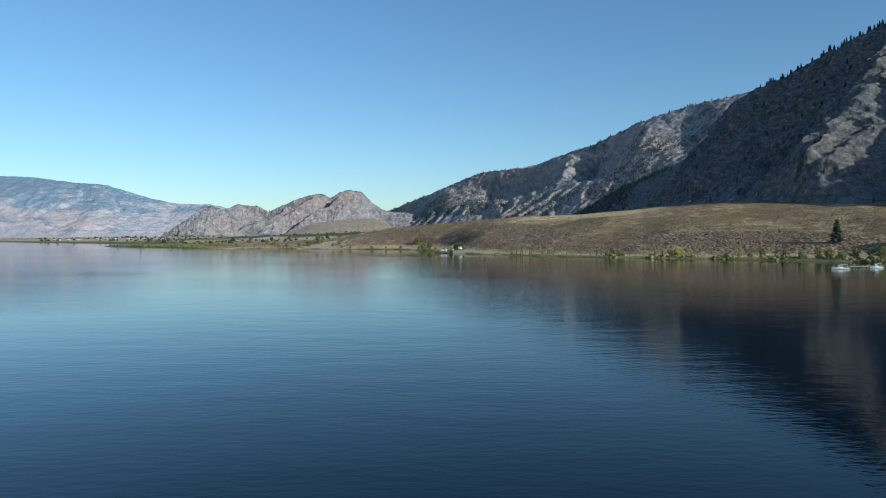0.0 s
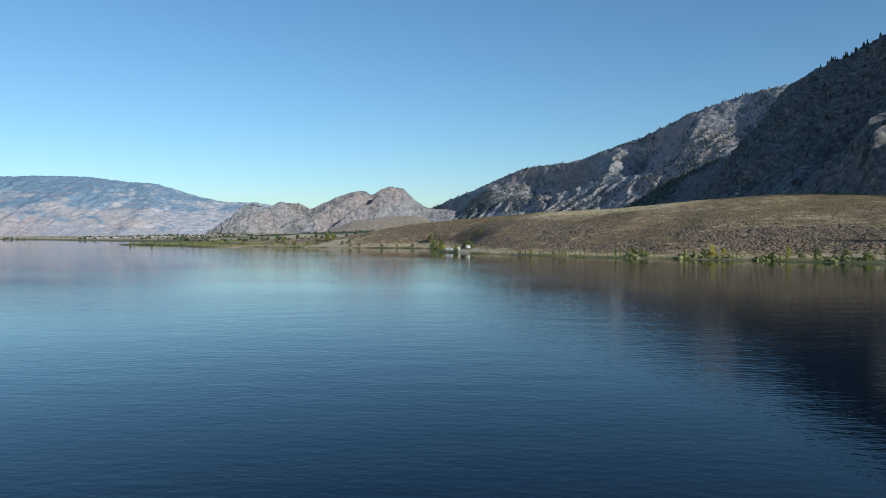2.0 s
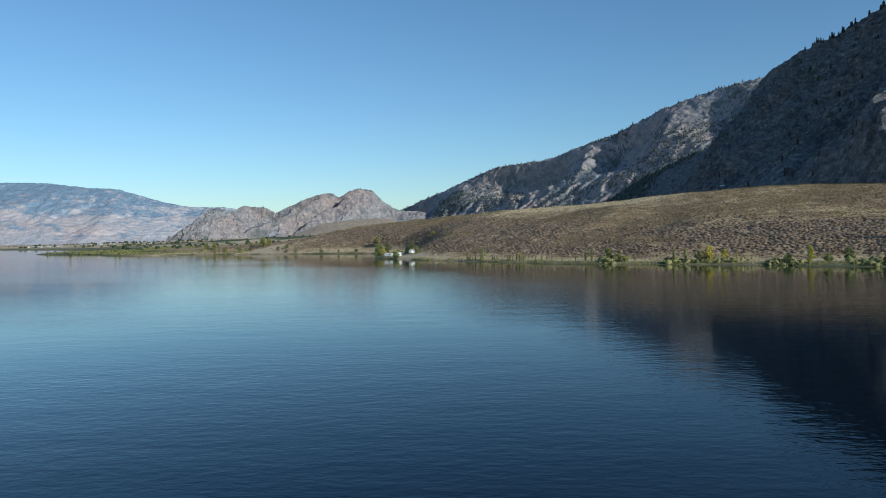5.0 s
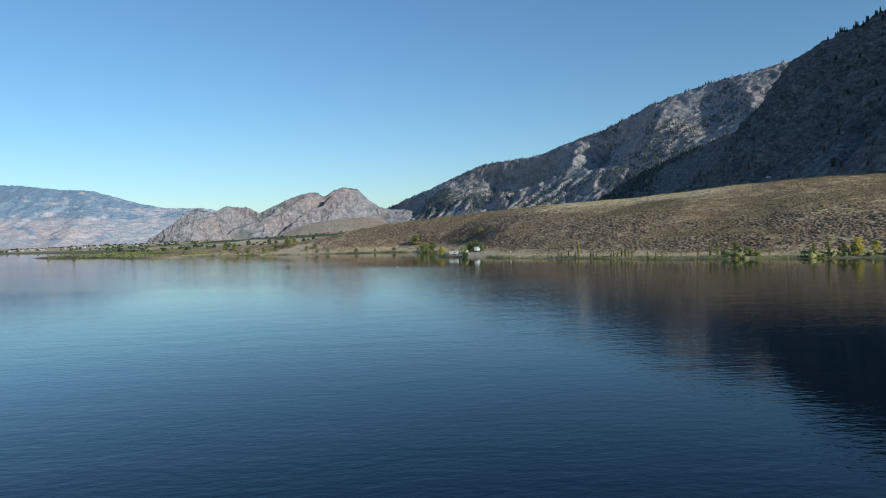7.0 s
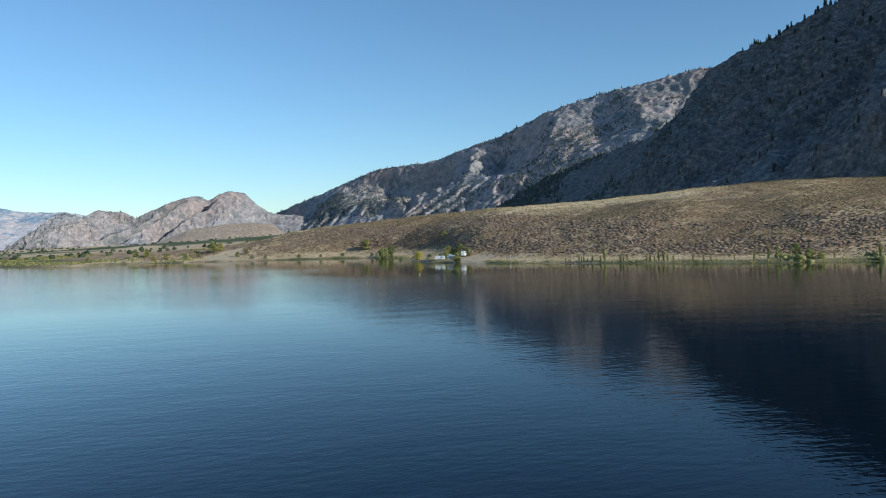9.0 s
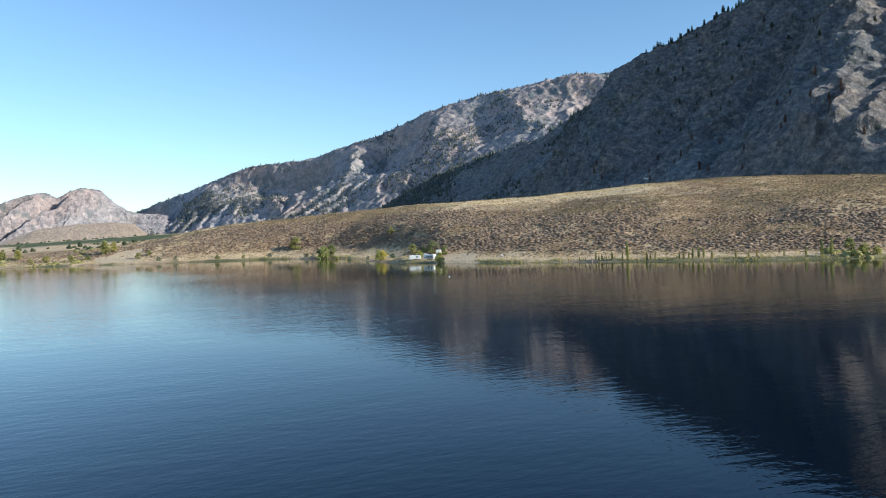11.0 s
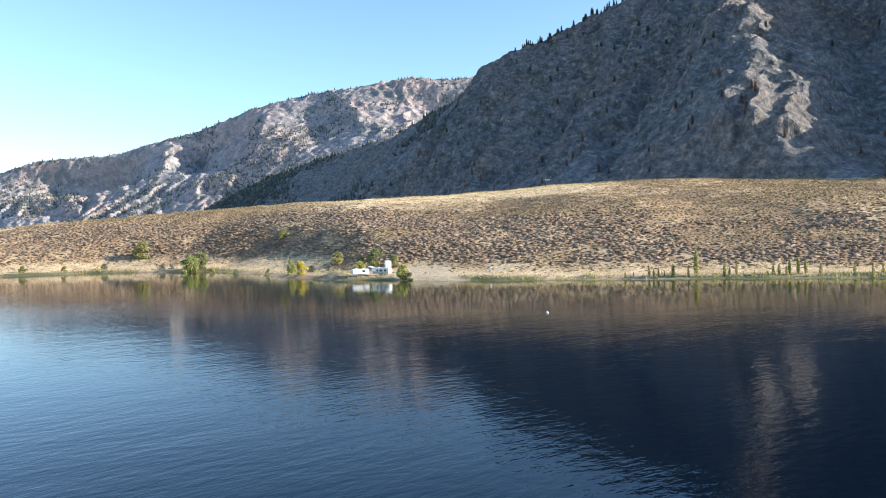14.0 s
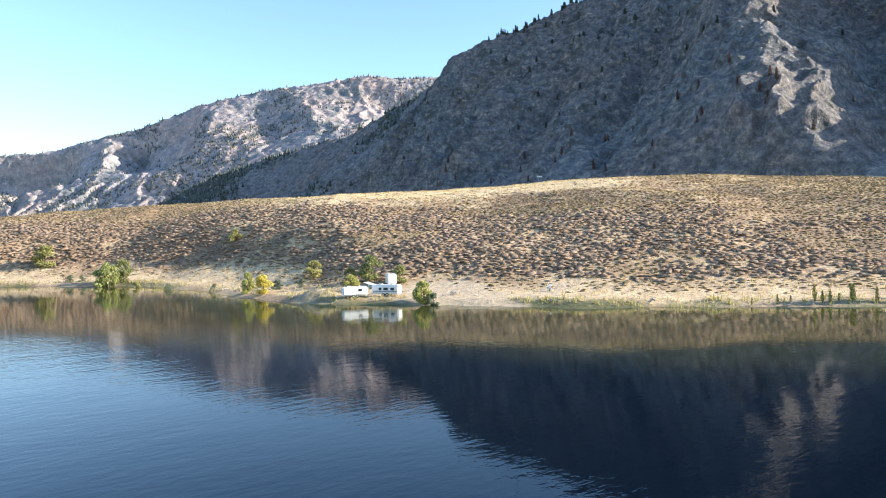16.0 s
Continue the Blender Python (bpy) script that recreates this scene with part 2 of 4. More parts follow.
def blob(x, y, cx, cy, rx, ry, seed):
    """1 inside an uneven patch of ground, 0 outside."""
    r = np.hypot((x - cx) / rx, (y - cy) / ry) + 0.45 * fbm(x / (0.5 * rx), y / (0.5 * ry), octaves=4, seed=seed)
    return smooth(1.08, 0.92, r)


def soil_masks(x, y):
    """Pale dry grass with haze on the far plain, green growth and bare sand, each from 0 to 1."""
    d = shore_distance(x, y)
    a, b = x * ALONG[0] + y * ALONG[1], x * INLAND[0] + y * INLAND[1]
    speck = smooth(-0.15, 0.3, fbm(x / 6, y / 6, octaves=4, seed=31, gain=0.7))
    gold = smooth(636, 660, b + 10 * fbm(x / 20, y / 20, seed=33)) * smooth(-330, -260, a) * smooth(-120, -160, a + 12 * fbm(x / 15, y / 15, seed=39))
    pale = np.maximum.reduce([gold * (0.75 + 0.25 * speck),
                              smooth(27, 15, d + 7 * fbm(x / 9, y / 9, seed=34)) * smooth(1, 4, d) * smooth(-640, -560, a) * (0.45 + 0.3 * speck),
                              0.4 * speck * smooth(0.1, 0.5, fbm(x / 35, y / 35, octaves=4, seed=35)) * smooth(-700, -600, a),
                              0.7 * smooth(-400, -470, a) * smooth(-640, -560, a) * speck,
                              # far valley floor paled here to put haze into its colour
                              (0.45 + 0.3 * speck) * smooth(1150, 1350, y)])
    fringe = smooth(7, 2, d + 2.5 * fbm(x / 6, y / 6, seed=36)) * smooth(0.0, 0.35, fbm(x / 30, y / 30, seed=37) + 0.2)
    fringe = np.maximum(fringe, smooth(7, 2.5, d + 2 * fbm(x / 8, y / 8, seed=38)) * smooth(36, 52, x))
    low = smooth(-560, -640, a) * smooth(75, 40, d) * 0.75
    orchard = smooth(1350, 1420, y) * smooth(2650, 2560, y) * smooth(-700, -640, x) * smooth(-60, -110, x) * (np.sin(y / 57 + x / 190) > -0.75)
    green = np.maximum.reduce([0.8 * fringe, low, 0.95 * orchard])
    sand = np.maximum.reduce([blob(x, y, -132, 783, 13, 17, 41), 0.85 * blob(x, y, 12, 574, 12, 17, 42), 0.8 * blob(x, y, 27, 558, 9, 4, 43),
                              0.8 * blob(x, y, 345, 600, 26, 14, 44), 0.3 * smooth(2.6, 1.0, np.abs(d - 1.2)) * smooth(-0.2, 0.2, fbm(x / 12, y / 12, seed=45)),
                              0.4 * blob(x, y, 74, 533, 2, 16, 46), 0.35 * blob(x, y, -5.5, 591.5, 5, 7, 47)])
    return pale, green, sand


co = np.empty(len(ground.data.vertices) * 3, np.float32)
ground.data.vertices.foreach_get("co", co)
co = co.reshape(-1, 3)
soil_layer = ground.data.attributes.new("soil", "FLOAT_COLOR", "POINT")
soil_layer.data.foreach_set("color", np.stack([*soil_masks(co[:, 0].astype(float), co[:, 1].astype(float)), np.ones(len(co))], -1).reshape(-1).astype(np.float32))


# ---- water ----
def water_material():
    m, n, l, b = mat("lake_water", 0.03)
    b.inputs["Base Color"].default_value = (0.0005, 0.0035, 0.0098, 1)
    b.inputs["IOR"].default_value = 1.333
    b.inputs["Specular Tint"].default_value = (0.15, 0.72, 1.0, 1)
    b.inputs["Specular IOR Level"].default_value = 0.42
    p = position(n)
    swell = noise_node(n, l, p, 0.22, 2.0, 0.5, (0.45, 1.0, 1))
    rip = noise_node(n, l, p, 1.35, 3.0, 0.55, (0.5, 1.0, 1))
    calm = noise_node(n, l, p, 0.006, 3.0, 0.5, (0.5, 1.4, 1))
    depth = n.new("ShaderNodeAttribute")
    depth.attribute_name = "shelf"
    shelf = n.new("ShaderNodeSeparateColor")
    l.new(depth.outputs["Color"], shelf.inputs[0])
    bed = noise_node(n, l, p, 0.12, 4.0, 0.6)
    bed_tone = ramp(n, [(0.35, (0.03, 0.036, 0.01)), (0.65, (0.062, 0.062, 0.02))])
    l.new(bed, bed_tone.inputs[0])
    l.new(mix(n, l, shelf.outputs[0], (0.0005, 0.0035, 0.0098), bed_tone.outputs[0]), b.inputs["Base Color"])
    cr = ramp(n, [(0.35, (0.25, 0.25, 0.25)), (0.65, (1, 1, 1))])
    l.new(calm, cr.inputs[0])
    s = n.new("ShaderNodeMath")
    s.operation = "MULTIPLY_ADD"
    l.new(swell, s.inputs[0])
    s.inputs[1].default_value = 1.6
    l.new(rip, s.inputs[2])
    bp = bump(n, l, s.outputs[0], b, 0.2, 0.25)
    k = n.new("ShaderNodeMath")
    k.operation = "MULTIPLY"
    l.new(cr.outputs[0], k.inputs[0])
    lull = n.new("ShaderNodeMath")
    lull.operation = "MULTIPLY_ADD"
    l.new(shelf.outputs[1], lull.inputs[0])
    lull.inputs[1].default_value, lull.inputs[2].default_value = -0.09, 0.15
    l.new(lull.outputs[0], k.inputs[1])
    l.new(k.outputs[0], bp.inputs["Strength"])
    return m


wx = np.concatenate([[-4600.0, -1500], np.arange(-520, 340, 5.0), [500, 1500, 4600]])
wy = np.concatenate([[-3500.0, -1000, 0, 200], np.arange(260, 1000, 5.0), [1500, 3000]])
water = grid_mesh("water", wx, wy, lambda x, y: np.zeros_like(x), water_material())
gx, gy = np.meshgrid(wx, wy)
off = -shore_distance(gx.ravel(), gy.ravel()) + 6 * fbm(gx.ravel() / 40, gy.ravel() / 40, seed=81)
shelf_layer = water.data.attributes.new("shelf", "FLOAT_COLOR", "POINT")
shelf_layer.data.foreach_set("color", np.stack([0.5 * smooth(60, 46, off) + 0.5 * smooth(44, 4, off) ** 1.5, smooth(95, 35, off), 0 * off, 0 * off + 1], -1).reshape(-1).astype(np.float32))
tagged(water, "calm dark blue lake with fine ripples", "lake", kind="structure")


# ---- mountains ----
def resample(pts, u):
    pts = np.array(pts, float)
    s = np.concatenate([[0], np.cumsum(np.linalg.norm(np.diff(pts[:, :2], axis=0), axis=1))])
    s /= s[-1]
    out = np.stack([np.interp(u, s, pts[:, k]) for k in range(3)], -1)
    pad = max(2, len(u) // 90)
    ker = np.hanning(2 * pad + 1)
    ker /= ker.sum()
    for k in range(3):
        ext = np.concatenate([2 * out[0, k] - out[pad:0:-1, k], out[:, k], 2 * out[-1, k] - out[-2:-pad - 2:-1, k]])
        out[:, k] = np.convolve(ext, ker, "valid")
    return out


def mountain(name, foot, ridge, depth, nu, nv, rib, fine, seed, material, label, belly=1.0, extra=None, craggy=False):
    """A slope from a foot line up to a ridge line, broken by ribs and gullies, and its far side."""
    u = np.linspace(0, 1, nu)
    lo, hi = resample(foot, u), resample(ridge, u)
    way = hi[:, :2] - lo[:, :2]
    way /= np.linalg.norm(way, axis=1)[:, None]
    back = hi.copy()
    back[:, :2] += way * depth
    back[:, 2] = hi[:, 2] * 0.35
    v = np.linspace(0, 1, nv)[:, None, None]
    front = lo + (hi - lo) * v
    front[..., 2] = lo[:, 2] + (hi[:, 2] - lo[:, 2]) * v[..., 0] ** belly
    rear = hi + (back - hi) * np.linspace(0, 1, nv // 4)[1:, None, None]
    pts = np.concatenate([front, rear])
    vv = np.concatenate([np.linspace(0, 1, nv), np.linspace(1, 0, nv // 4)[1:]])[:, None]
    x, y, z = pts[..., 0].copy(), pts[..., 1].copy(), pts[..., 2].copy()
    side = np.stack([-way[:, 1], way[:, 0]], -1)
    s = x * side[:, 0] + y * side[:, 1]
    amp = rib * np.clip(4 * vv * (1.015 - vv), 0.0, 1) ** 0.6
    ribs = ridged(s / (rib * 5) + 0.35 * fbm(x / (rib * 6), y / (rib * 6), seed=seed + 40), z / (rib * 16), seed=seed, octaves=3)
    crag = ridged(x / (fine * 6), y / (fine * 6), z / (fine * 5), octaves=5, seed=seed + 9, gain=0.6)
    lift = amp * (ribs - 0.5) * 0.6 + fine * np.clip(vv * 6, 0, 1) * (crag - 0.6) * 0.8
    if extra:
        lift = lift + extra(x, y, z, vv)
    pts[..., 0] -= way[:, 0] * lift * 0.6
    pts[..., 1] -= way[:, 1] * lift * 0.6
    pts[..., 2] += lift * 0.6
    ob = sheet(name, pts, material, not craggy)
    tagged(ob, label, "mountain", kind="structure")
    return pts


def cliff_rib(x, y, z, vv):
    """Spurs of the long mountainside: sunlit on one flank, shaded on the other, with the pale cliff among them."""
    e = (x - 560) * 0.707 - (y - 2602) * 0.707
    e = e + 40 * fbm(x / 140, y / 140, z / 90, octaves=4, seed=78)
    spurs = np.interp(e - 330 * (0.8 - vv), [-1100, -1000, -820, -640, -250, -30, 35, 240, 420, 520, 760, 860, 1100], [-60, -90, -10, 0, -150, 10, -95, 5, -45, -15, -80, -50, -70])
    up = smooth(0.4, 0.66, vv + 0.12 * fbm(x / 130, y / 130, seed=82)) * smooth(0.99, 0.82, vv)
    step = (e / 78 + 0.9 * fbm(x / 210, y / 210, seed=79)) % 1.0
    outcrop = np.where(step < 0.72, step / 0.72, (1 - step) / 0.28)
    low = smooth(0.02, 0.14, vv) * smooth(0.62, 0.36, vv) * smooth(400, 150, e)
    return up * spurs + low * (15 * outcrop - 11)


def knoll_rib(x, y, z, vv):
    """Slanting buttresses on the knolls, steep on their shaded side."""
    q = x + 250 * (0.9 - vv) + 14 * fbm(x / 70, y / 70, z / 60, octaves=4, seed=80)
    form = np.interp(q, [-1150, -1065, -1030, -960, -915, -890, -770, -690, -600, -530, -470, -432, -400, -330, -250, -150],
                     [0, -30, 8, -5, -34, 10, -30, -8, -62, 12, -8, -34, 14, 2, -25, 0])
    return smooth(0.03, 0.25, vv) * smooth(1.0, 0.86, vv) * form * 2.5


def crag_rib(x, y, z, vv):
    """The sunlit rib of bare ledges that stands out of the shaded face, the gully beside it, and loose outcrops on the face."""
    q = (x - 321) * -0.534 + (y - 630) * 0.845
    q = q + 5 * fbm(x / 24, y / 24, z / 20, octaves=4, seed=77)
    on = np.clip(vv * 16, 0, 1) * smooth(0.8, 0.5, vv)
    rib = np.interp(q, [-172, -128, -74, -58, 10, 30, 65, 115], [0, 16, -36, -32, 36, 32, 8, 0])
    tier = (z / 12 + 0.015 * q + 0.4 * fbm(x / 35, y / 35, seed=90)) % 1.0
    ledge = 3.2 * np.where(tier < 0.75, -tier / 0.75, (tier - 1) / 0.25)
    near_rib = np.exp(-((q + 25) / 55) ** 2)
    loose = smooth(0.25, 0.6, fbm(x / 60, y / 60, z / 35, octaves=3, seed=91))
    slab = 9 * ridged(q / 38 + z / 90, z / 120, seed=92, octaves=3)
    return on * rib + np.clip(vv * 16, 0, 1) * smooth(1.0, 0.9, vv) * (ledge * (0.25 + 0.9 * near_rib + 1.1 * loose) + slab - 4)


DARK_FOOT = [(300, 1125, 40), (318, 1095, 42), (316, 1040, 44), (298, 960, 46), (293, 850, 44), (303, 740, 43), (316, 640, 41), (330, 580, 38), (380, 480, 34), (430, 380, 30)]
# The ridge's south-eastern heights are unseen, raised to throw shade on the spur.
DARK_RIDGE = [(330, 1100, 66), (348, 1070, 99), (382, 1058, 156), (420, 1047, 207), (454, 1005, 226), (517, 949, 260), (590, 890, 300), (680, 830, 354), (790, 780, 424), (880, 660, 454), (860, 520, 334), (820, 420, 224)]
dark = mountain("mountain_near", DARK_FOOT, DARK_RIDGE, 420, 640, 280, 10.0, 3.6, 3, M_ROCK, "steep craggy rock mountain mostly in shade with scattered pines", extra=crag_rib, craggy=True)
SPUR_FOOT = [(300, 2150, 40), (330, 1900, 42), (350, 1600, 44), (360, 1350, 46), (370, 1150, 48)]
SPUR_RIDGE = [(430, 2150, 70), (455, 1976, 118), (478, 1800, 150), (495, 1581, 165), (515, 1397, 178), (525, 1215, 216), (560, 1100, 250)]
spur = mountain("mountain_spur", SPUR_FOOT, SPUR_RIDGE, 250, 260, 60, 10.0, 4.0, 23, M_ROCK, "shaded wooded spur below the mountain")
MID_FOOT = [(-330, 3150, 14), (-150, 2850, 16), (50, 2500, 16), (220, 2250, 18), (420, 2000, 26), (600, 1700, 56), (760, 1450, 86), (1000, 1200, 116)]
MID_RIDGE = [(-300, 3450, 115), (-240, 3390, 138), (-37, 3187, 212), (159, 2990, 280), (337, 2812, 286), (471, 2678, 326), (566, 2583, 353), (686, 2463, 411), (825, 2323, 444), (942, 2206, 459), (1029, 2120, 473), (1087, 2061, 460), (1400, 1850, 470)]
mid = mountain("mountain_middle", MID_FOOT, MID_RIDGE, 700, 520, 280, 11.0, 4.5, 7, M_ROCK_MID, "long granite mountainside with burnt scrub and pines", extra=cliff_rib)
KNOLL_FOOT = [(-1150, 2900, 2), (-1000, 2830, 8), (-700, 2800, 12), (-400, 2780, 14), (-200, 2800, 16), (-60, 2900, 16)]
KNOLL_RIDGE = [(-1190, 3090, 28), (-1180, 3100, 48), (-1099, 3100, 92), (-1030, 3100, 145), (-1005, 3100, 147), (-950, 3100, 126), (-890, 3100, 154), (-796, 3100, 145), (-755, 3100, 121), (-710, 3100, 142), (-640, 3100, 172), (-570, 3100, 195), (-520, 3100, 201), (-488, 3100, 178), (-451, 3100, 201), (-414, 3100, 213), (-348, 3100, 208), (-314, 3100, 169), (-262, 3100, 131), (-228, 3100, 121), (-153, 3100, 118), (-60, 3140, 90)]
knoll = mountain("rocky_knolls", KNOLL_FOOT, KNOLL_RIDGE, 300, 520, 150, 10.0, 5.0, 13, M_ROCK_KNOLL, "grey rocky knolls rising from the valley floor", extra=knoll_rib)
APRON_FOOT = [(-600, 2690, 10), (-420, 2650, 12), (-240, 2650, 14), (-150, 2720, 14)]
APRON_RIDGE = [(-590, 2840, 36), (-520, 2850, 66), (-400, 2850, 80), (-300, 2850, 84), (-230, 2850, 78), (-195, 2850, 40)]
mountain("tan_hillock", APRON_FOOT, APRON_RIDGE, 120, 160, 50, 1.2, 1.5, 19, M_APRON, "smooth tan hillock below the rocky knolls", belly=0.7)
FAR_FOOT = [(-4300, 3600, 0), (-3000, 3600, 0), (-2200, 3700, 0), (-1700, 3900, 0), (-1200, 4200, 0), (-900, 4300, 0), (-600, 4300, 0)]
FAR_RIDGE = [(-4600, 4600, 380), (-3400, 4600, 410), (-2857, 4600, 403), (-2650, 4600, 400), (-2419, 4600, 366), (-2164, 4600, 345), (-1945, 4600, 276), (-1726, 4600, 228), (-1489, 4600, 221), (-1324, 4600, 184), (-1000, 4650, 120), (-600, 4650, 90)]
far = mountain("far_hills", FAR_FOOT, FAR_RIDGE, 300, 320, 90, 40.0, 6.0, 17, M_FAR, "far hills of dry grass and scrub, haze tinted into their colours")


# ---- building helpers ----
def part(name, bm, material, parent=None, label="", smooth_faces=False):
    me = bpy.data.meshes.new(name)
    bm.to_mesh(me)
    bm.free()
    if smooth_faces:
        me.polygons.foreach_set("use_smooth", [True] * len(me.polygons))
    me.materials.append(material)
    ob = new(name, me)
    ob.parent = parent
    return tagged(ob, label) if label else ob


def shared(name, me, parent):
    ob = new(name, me)
    ob.parent = parent
    return ob


def base(name, x, y, z=None, turn=0.0, scale=(1, 1, 1)):
    if z is None:
        z = float(ground_height(np.array([x]), np.array([y]))[0]) - 0.05
    ob = new(name)
    ob.empty_display_size = 0.2
    ob.matrix_basis = pose(x, y, z, 0, 0, turn) @ Matrix.Diagonal((*scale, 1))
    return ob


def box(bm, cx, cy, cz, sx, sy, sz, bevel=0.0, taper=1.0):
    r = bmesh.ops.create_cube(bm, size=1.0)
    vs = r["verts"]
    for v in vs:
        k = taper if v.co.z > 0 else 1.0
        v.co = Vector((cx + v.co.x * sx * k, cy + v.co.y * sy * k, cz + v.co.z * sz))
    if bevel:
        edges = list({e for v in vs for e in v.link_edges})
        bmesh.ops.bevel(bm, geom=edges, offset=bevel, segments=2, affect="EDGES")
    return bm


def rod(bm, p, q, r0, r1, sides=7):
    p, q = Vector(p), Vector(q)
    r = bmesh.ops.create_cone(bm, cap_ends=True, segments=sides, radius1=r0, radius2=r1, depth=(q - p).length)
    m = Matrix.Translation((p + q) / 2) @ (q - p).to_track_quat("Z", "Y").to_matrix().to_4x4()
    bmesh.ops.transform(bm, matrix=m, verts=r["verts"])
    return bm


def leafy(name, dark, light, rough=0.7, thin=0.45):
    """Foliage or scrub whose tone varies from clump to clump."""
    m, n, l, b = mat(name, rough)
    g = n.new("ShaderNodeNewGeometry")
    r = ramp(n, [(0.0, dark), (1.0, light)])
    l.new(g.outputs["Random Per Island"], r.inputs[0])
    o = n.new("ShaderNodeObjectInfo")
    r2 = ramp(n, [(0.0, (0.8, 0.85, 0.8)), (1.0, (1.2, 1.12, 1.0))])
    l.new(o.outputs["Random"], r2.inputs[0])
    colour = mix(n, l, 1.0, r.outputs[0], r2.outputs[0], "MULTIPLY")
    l.new(colour, b.inputs["Base Color"])
    through_leaf, both = n.new("ShaderNodeBsdfTranslucent"), n.new("ShaderNodeMixShader")
    l.new(colour, through_leaf.inputs["Color"])
    both.inputs[0].default_value = thin
    l.new(b.outputs[0], both.inputs[1])
    l.new(through_leaf.outputs[0], both.inputs[2])
    l.new(both.outputs[0], n["Material Output"].inputs["Surface"])
    return m


def plain_mat(name, colour, rough=0.5, metal=0.0, wear=0.12):
    c = Vector(colour)
    return mottled(name, tuple(c * (1 - wear)), tuple(c), 0.8, rough, 9.0, 0.0, metal)


M_BARK = mottled("grey_brown_bark", (0.09, 0.07, 0.05), (0.2, 0.16, 0.12), 1.5)
M_WILLOW = leafy("willow_leaves", (0.28, 0.3, 0.1), (0.58, 0.57, 0.24))
M_OLIVE = leafy("olive_leaves", (0.22, 0.235, 0.095), (0.48, 0.46, 0.22))
M_YELLOW = leafy("autumn_yellow_leaves", (0.45, 0.4, 0.08), (0.75, 0.66, 0.2))
M_POPLAR = leafy("poplar_leaves", (0.3, 0.31, 0.11), (0.58, 0.55, 0.24))
M_SILVER = leafy("silver_shrub_leaves", (0.18, 0.21, 0.15), (0.38, 0.4, 0.3))
M_NEEDLE = leafy("pine_needles", (0.05, 0.065, 0.05), (0.12, 0.14, 0.1), 0.7, 0.2)
# needle green lightened and greyed to carry the haze over distant slopes
M_FAR_PINE = leafy("haze_paled_pines", (0.09, 0.11, 0.105), (0.2, 0.215, 0.19), 0.8, 0.3)
M_BURNT = leafy("scorched_red_needles", (0.1, 0.065, 0.055), (0.2, 0.125, 0.1), 0.7, 0.15)
M_SAGE = leafy("sagebrush", (0.27, 0.2, 0.16), (0.5, 0.38, 0.3), 0.9, 0.4)
M_SCRUB = leafy("low_golden_scrub", (0.26, 0.195, 0.115), (0.48, 0.37, 0.225), 0.9, 0.45)
M_TUFT = leafy("dry_bunch_grass", (0.56, 0.42, 0.24), (0.82, 0.65, 0.4), 0.9, 0.5)
M_REED = leafy("green_shore_reeds", (0.26, 0.25, 0.11), (0.52, 0.47, 0.21), 0.8)
M_WHITE = plain_mat("white_painted_panel", (0.82, 0.82, 0.8), 0.35)
M_GREY = plain_mat("grey_painted_stripe", (0.3, 0.31, 0.33), 0.4)
M_DARK = plain_mat("black_rubber", (0.03, 0.03, 0.03), 0.8)
M_STEEL = plain_mat("galvanised_steel", (0.5, 0.5, 0.5), 0.4, 0.9)
M_POLE = mottled("weathered_pole_wood", (0.3, 0.26, 0.22), (0.48, 0.44, 0.38), 1.2)
M_GLASS = plain_mat("tinted_window", (0.03, 0.035, 0.045), 0.06)
M_BLUE = plain_mat("pale_tarpaulin", (0.6, 0.63, 0.66), 0.6)
M_TIMBER = mottled("grey_dock_timber", (0.3, 0.28, 0.25), (0.5, 0.47, 0.42), 2.0)
M_ROOF = plain_mat("pale_metal_roof", (0.75, 0.74, 0.72), 0.5)
M_WALL = plain_mat("house_render", (0.6, 0.55, 0.48), 0.8)
M_TREE_FAR = leafy("far_tree_green", (0.06, 0.08, 0.05), (0.16, 0.18, 0.1))


# ---- trees ----
def leaf_mesh(name, material, count, shape, leaf, seed, droop=0.0, clumps=0):
    """A crown of many small bent leaf sprays, gathered in clumps, inside a unit-high outline."""
    rng = np.random.default_rng(seed)
    verts, faces = [], []
    heads = [(np.array(shape(rng)), rng.uniform(0.11, 0.2)) for k in range(clumps)]
    for k in range(count):
        if heads:
            c, r = heads[k % clumps]
            d = rng.normal(0, 1, 3)
            d *= r * rng.uniform(0.55, 1.08) / np.linalg.norm(d)
            c = c + d * np.array((1.15, 1.15, 0.85))
            c[2] = max(c[2] * 0.86, 0.04)
        else:
            c = np.array(shape(rng)) + rng.normal(0, 0.02, 3)
        t = rng.normal(0, 1, 3)
        t /= np.linalg.norm(t)
        s = np.cross(t, rng.normal(0, 1, 3))
        s /= np.linalg.norm(s)
        t[2] -= droop
        size = leaf * rng.uniform(0.6, 1.5)
        i = len(verts)
        verts += [c - s * size * 0.5, c + t * size * 0.6 + s * size * 0.1, c + s * size * 0.5, c - t * size * 0.7]
        faces += [(i, i + 1, i + 2), (i, i + 2, i + 3)]
    me = bpy.data.meshes.new(name)
    me.from_pydata([tuple(v) for v in verts], [], faces)
    me.materials.append(material)
    return me


def round_shape(lo, width):
    def pick(rng):
        z = rng.uniform(0, 1)
        r = width * math.sin(math.pi * (0.12 + 0.85 * z) ** 0.8) * math.sqrt(rng.uniform(0.25, 1))
        a = rng.uniform(0, 2 * math.pi)
        r *= 0.82 + 0.25 * math.sin(3 * a + 5 * z)
        return r * math.cos(a), r * math.sin(a), lo + z * (1 - lo)
    return pick


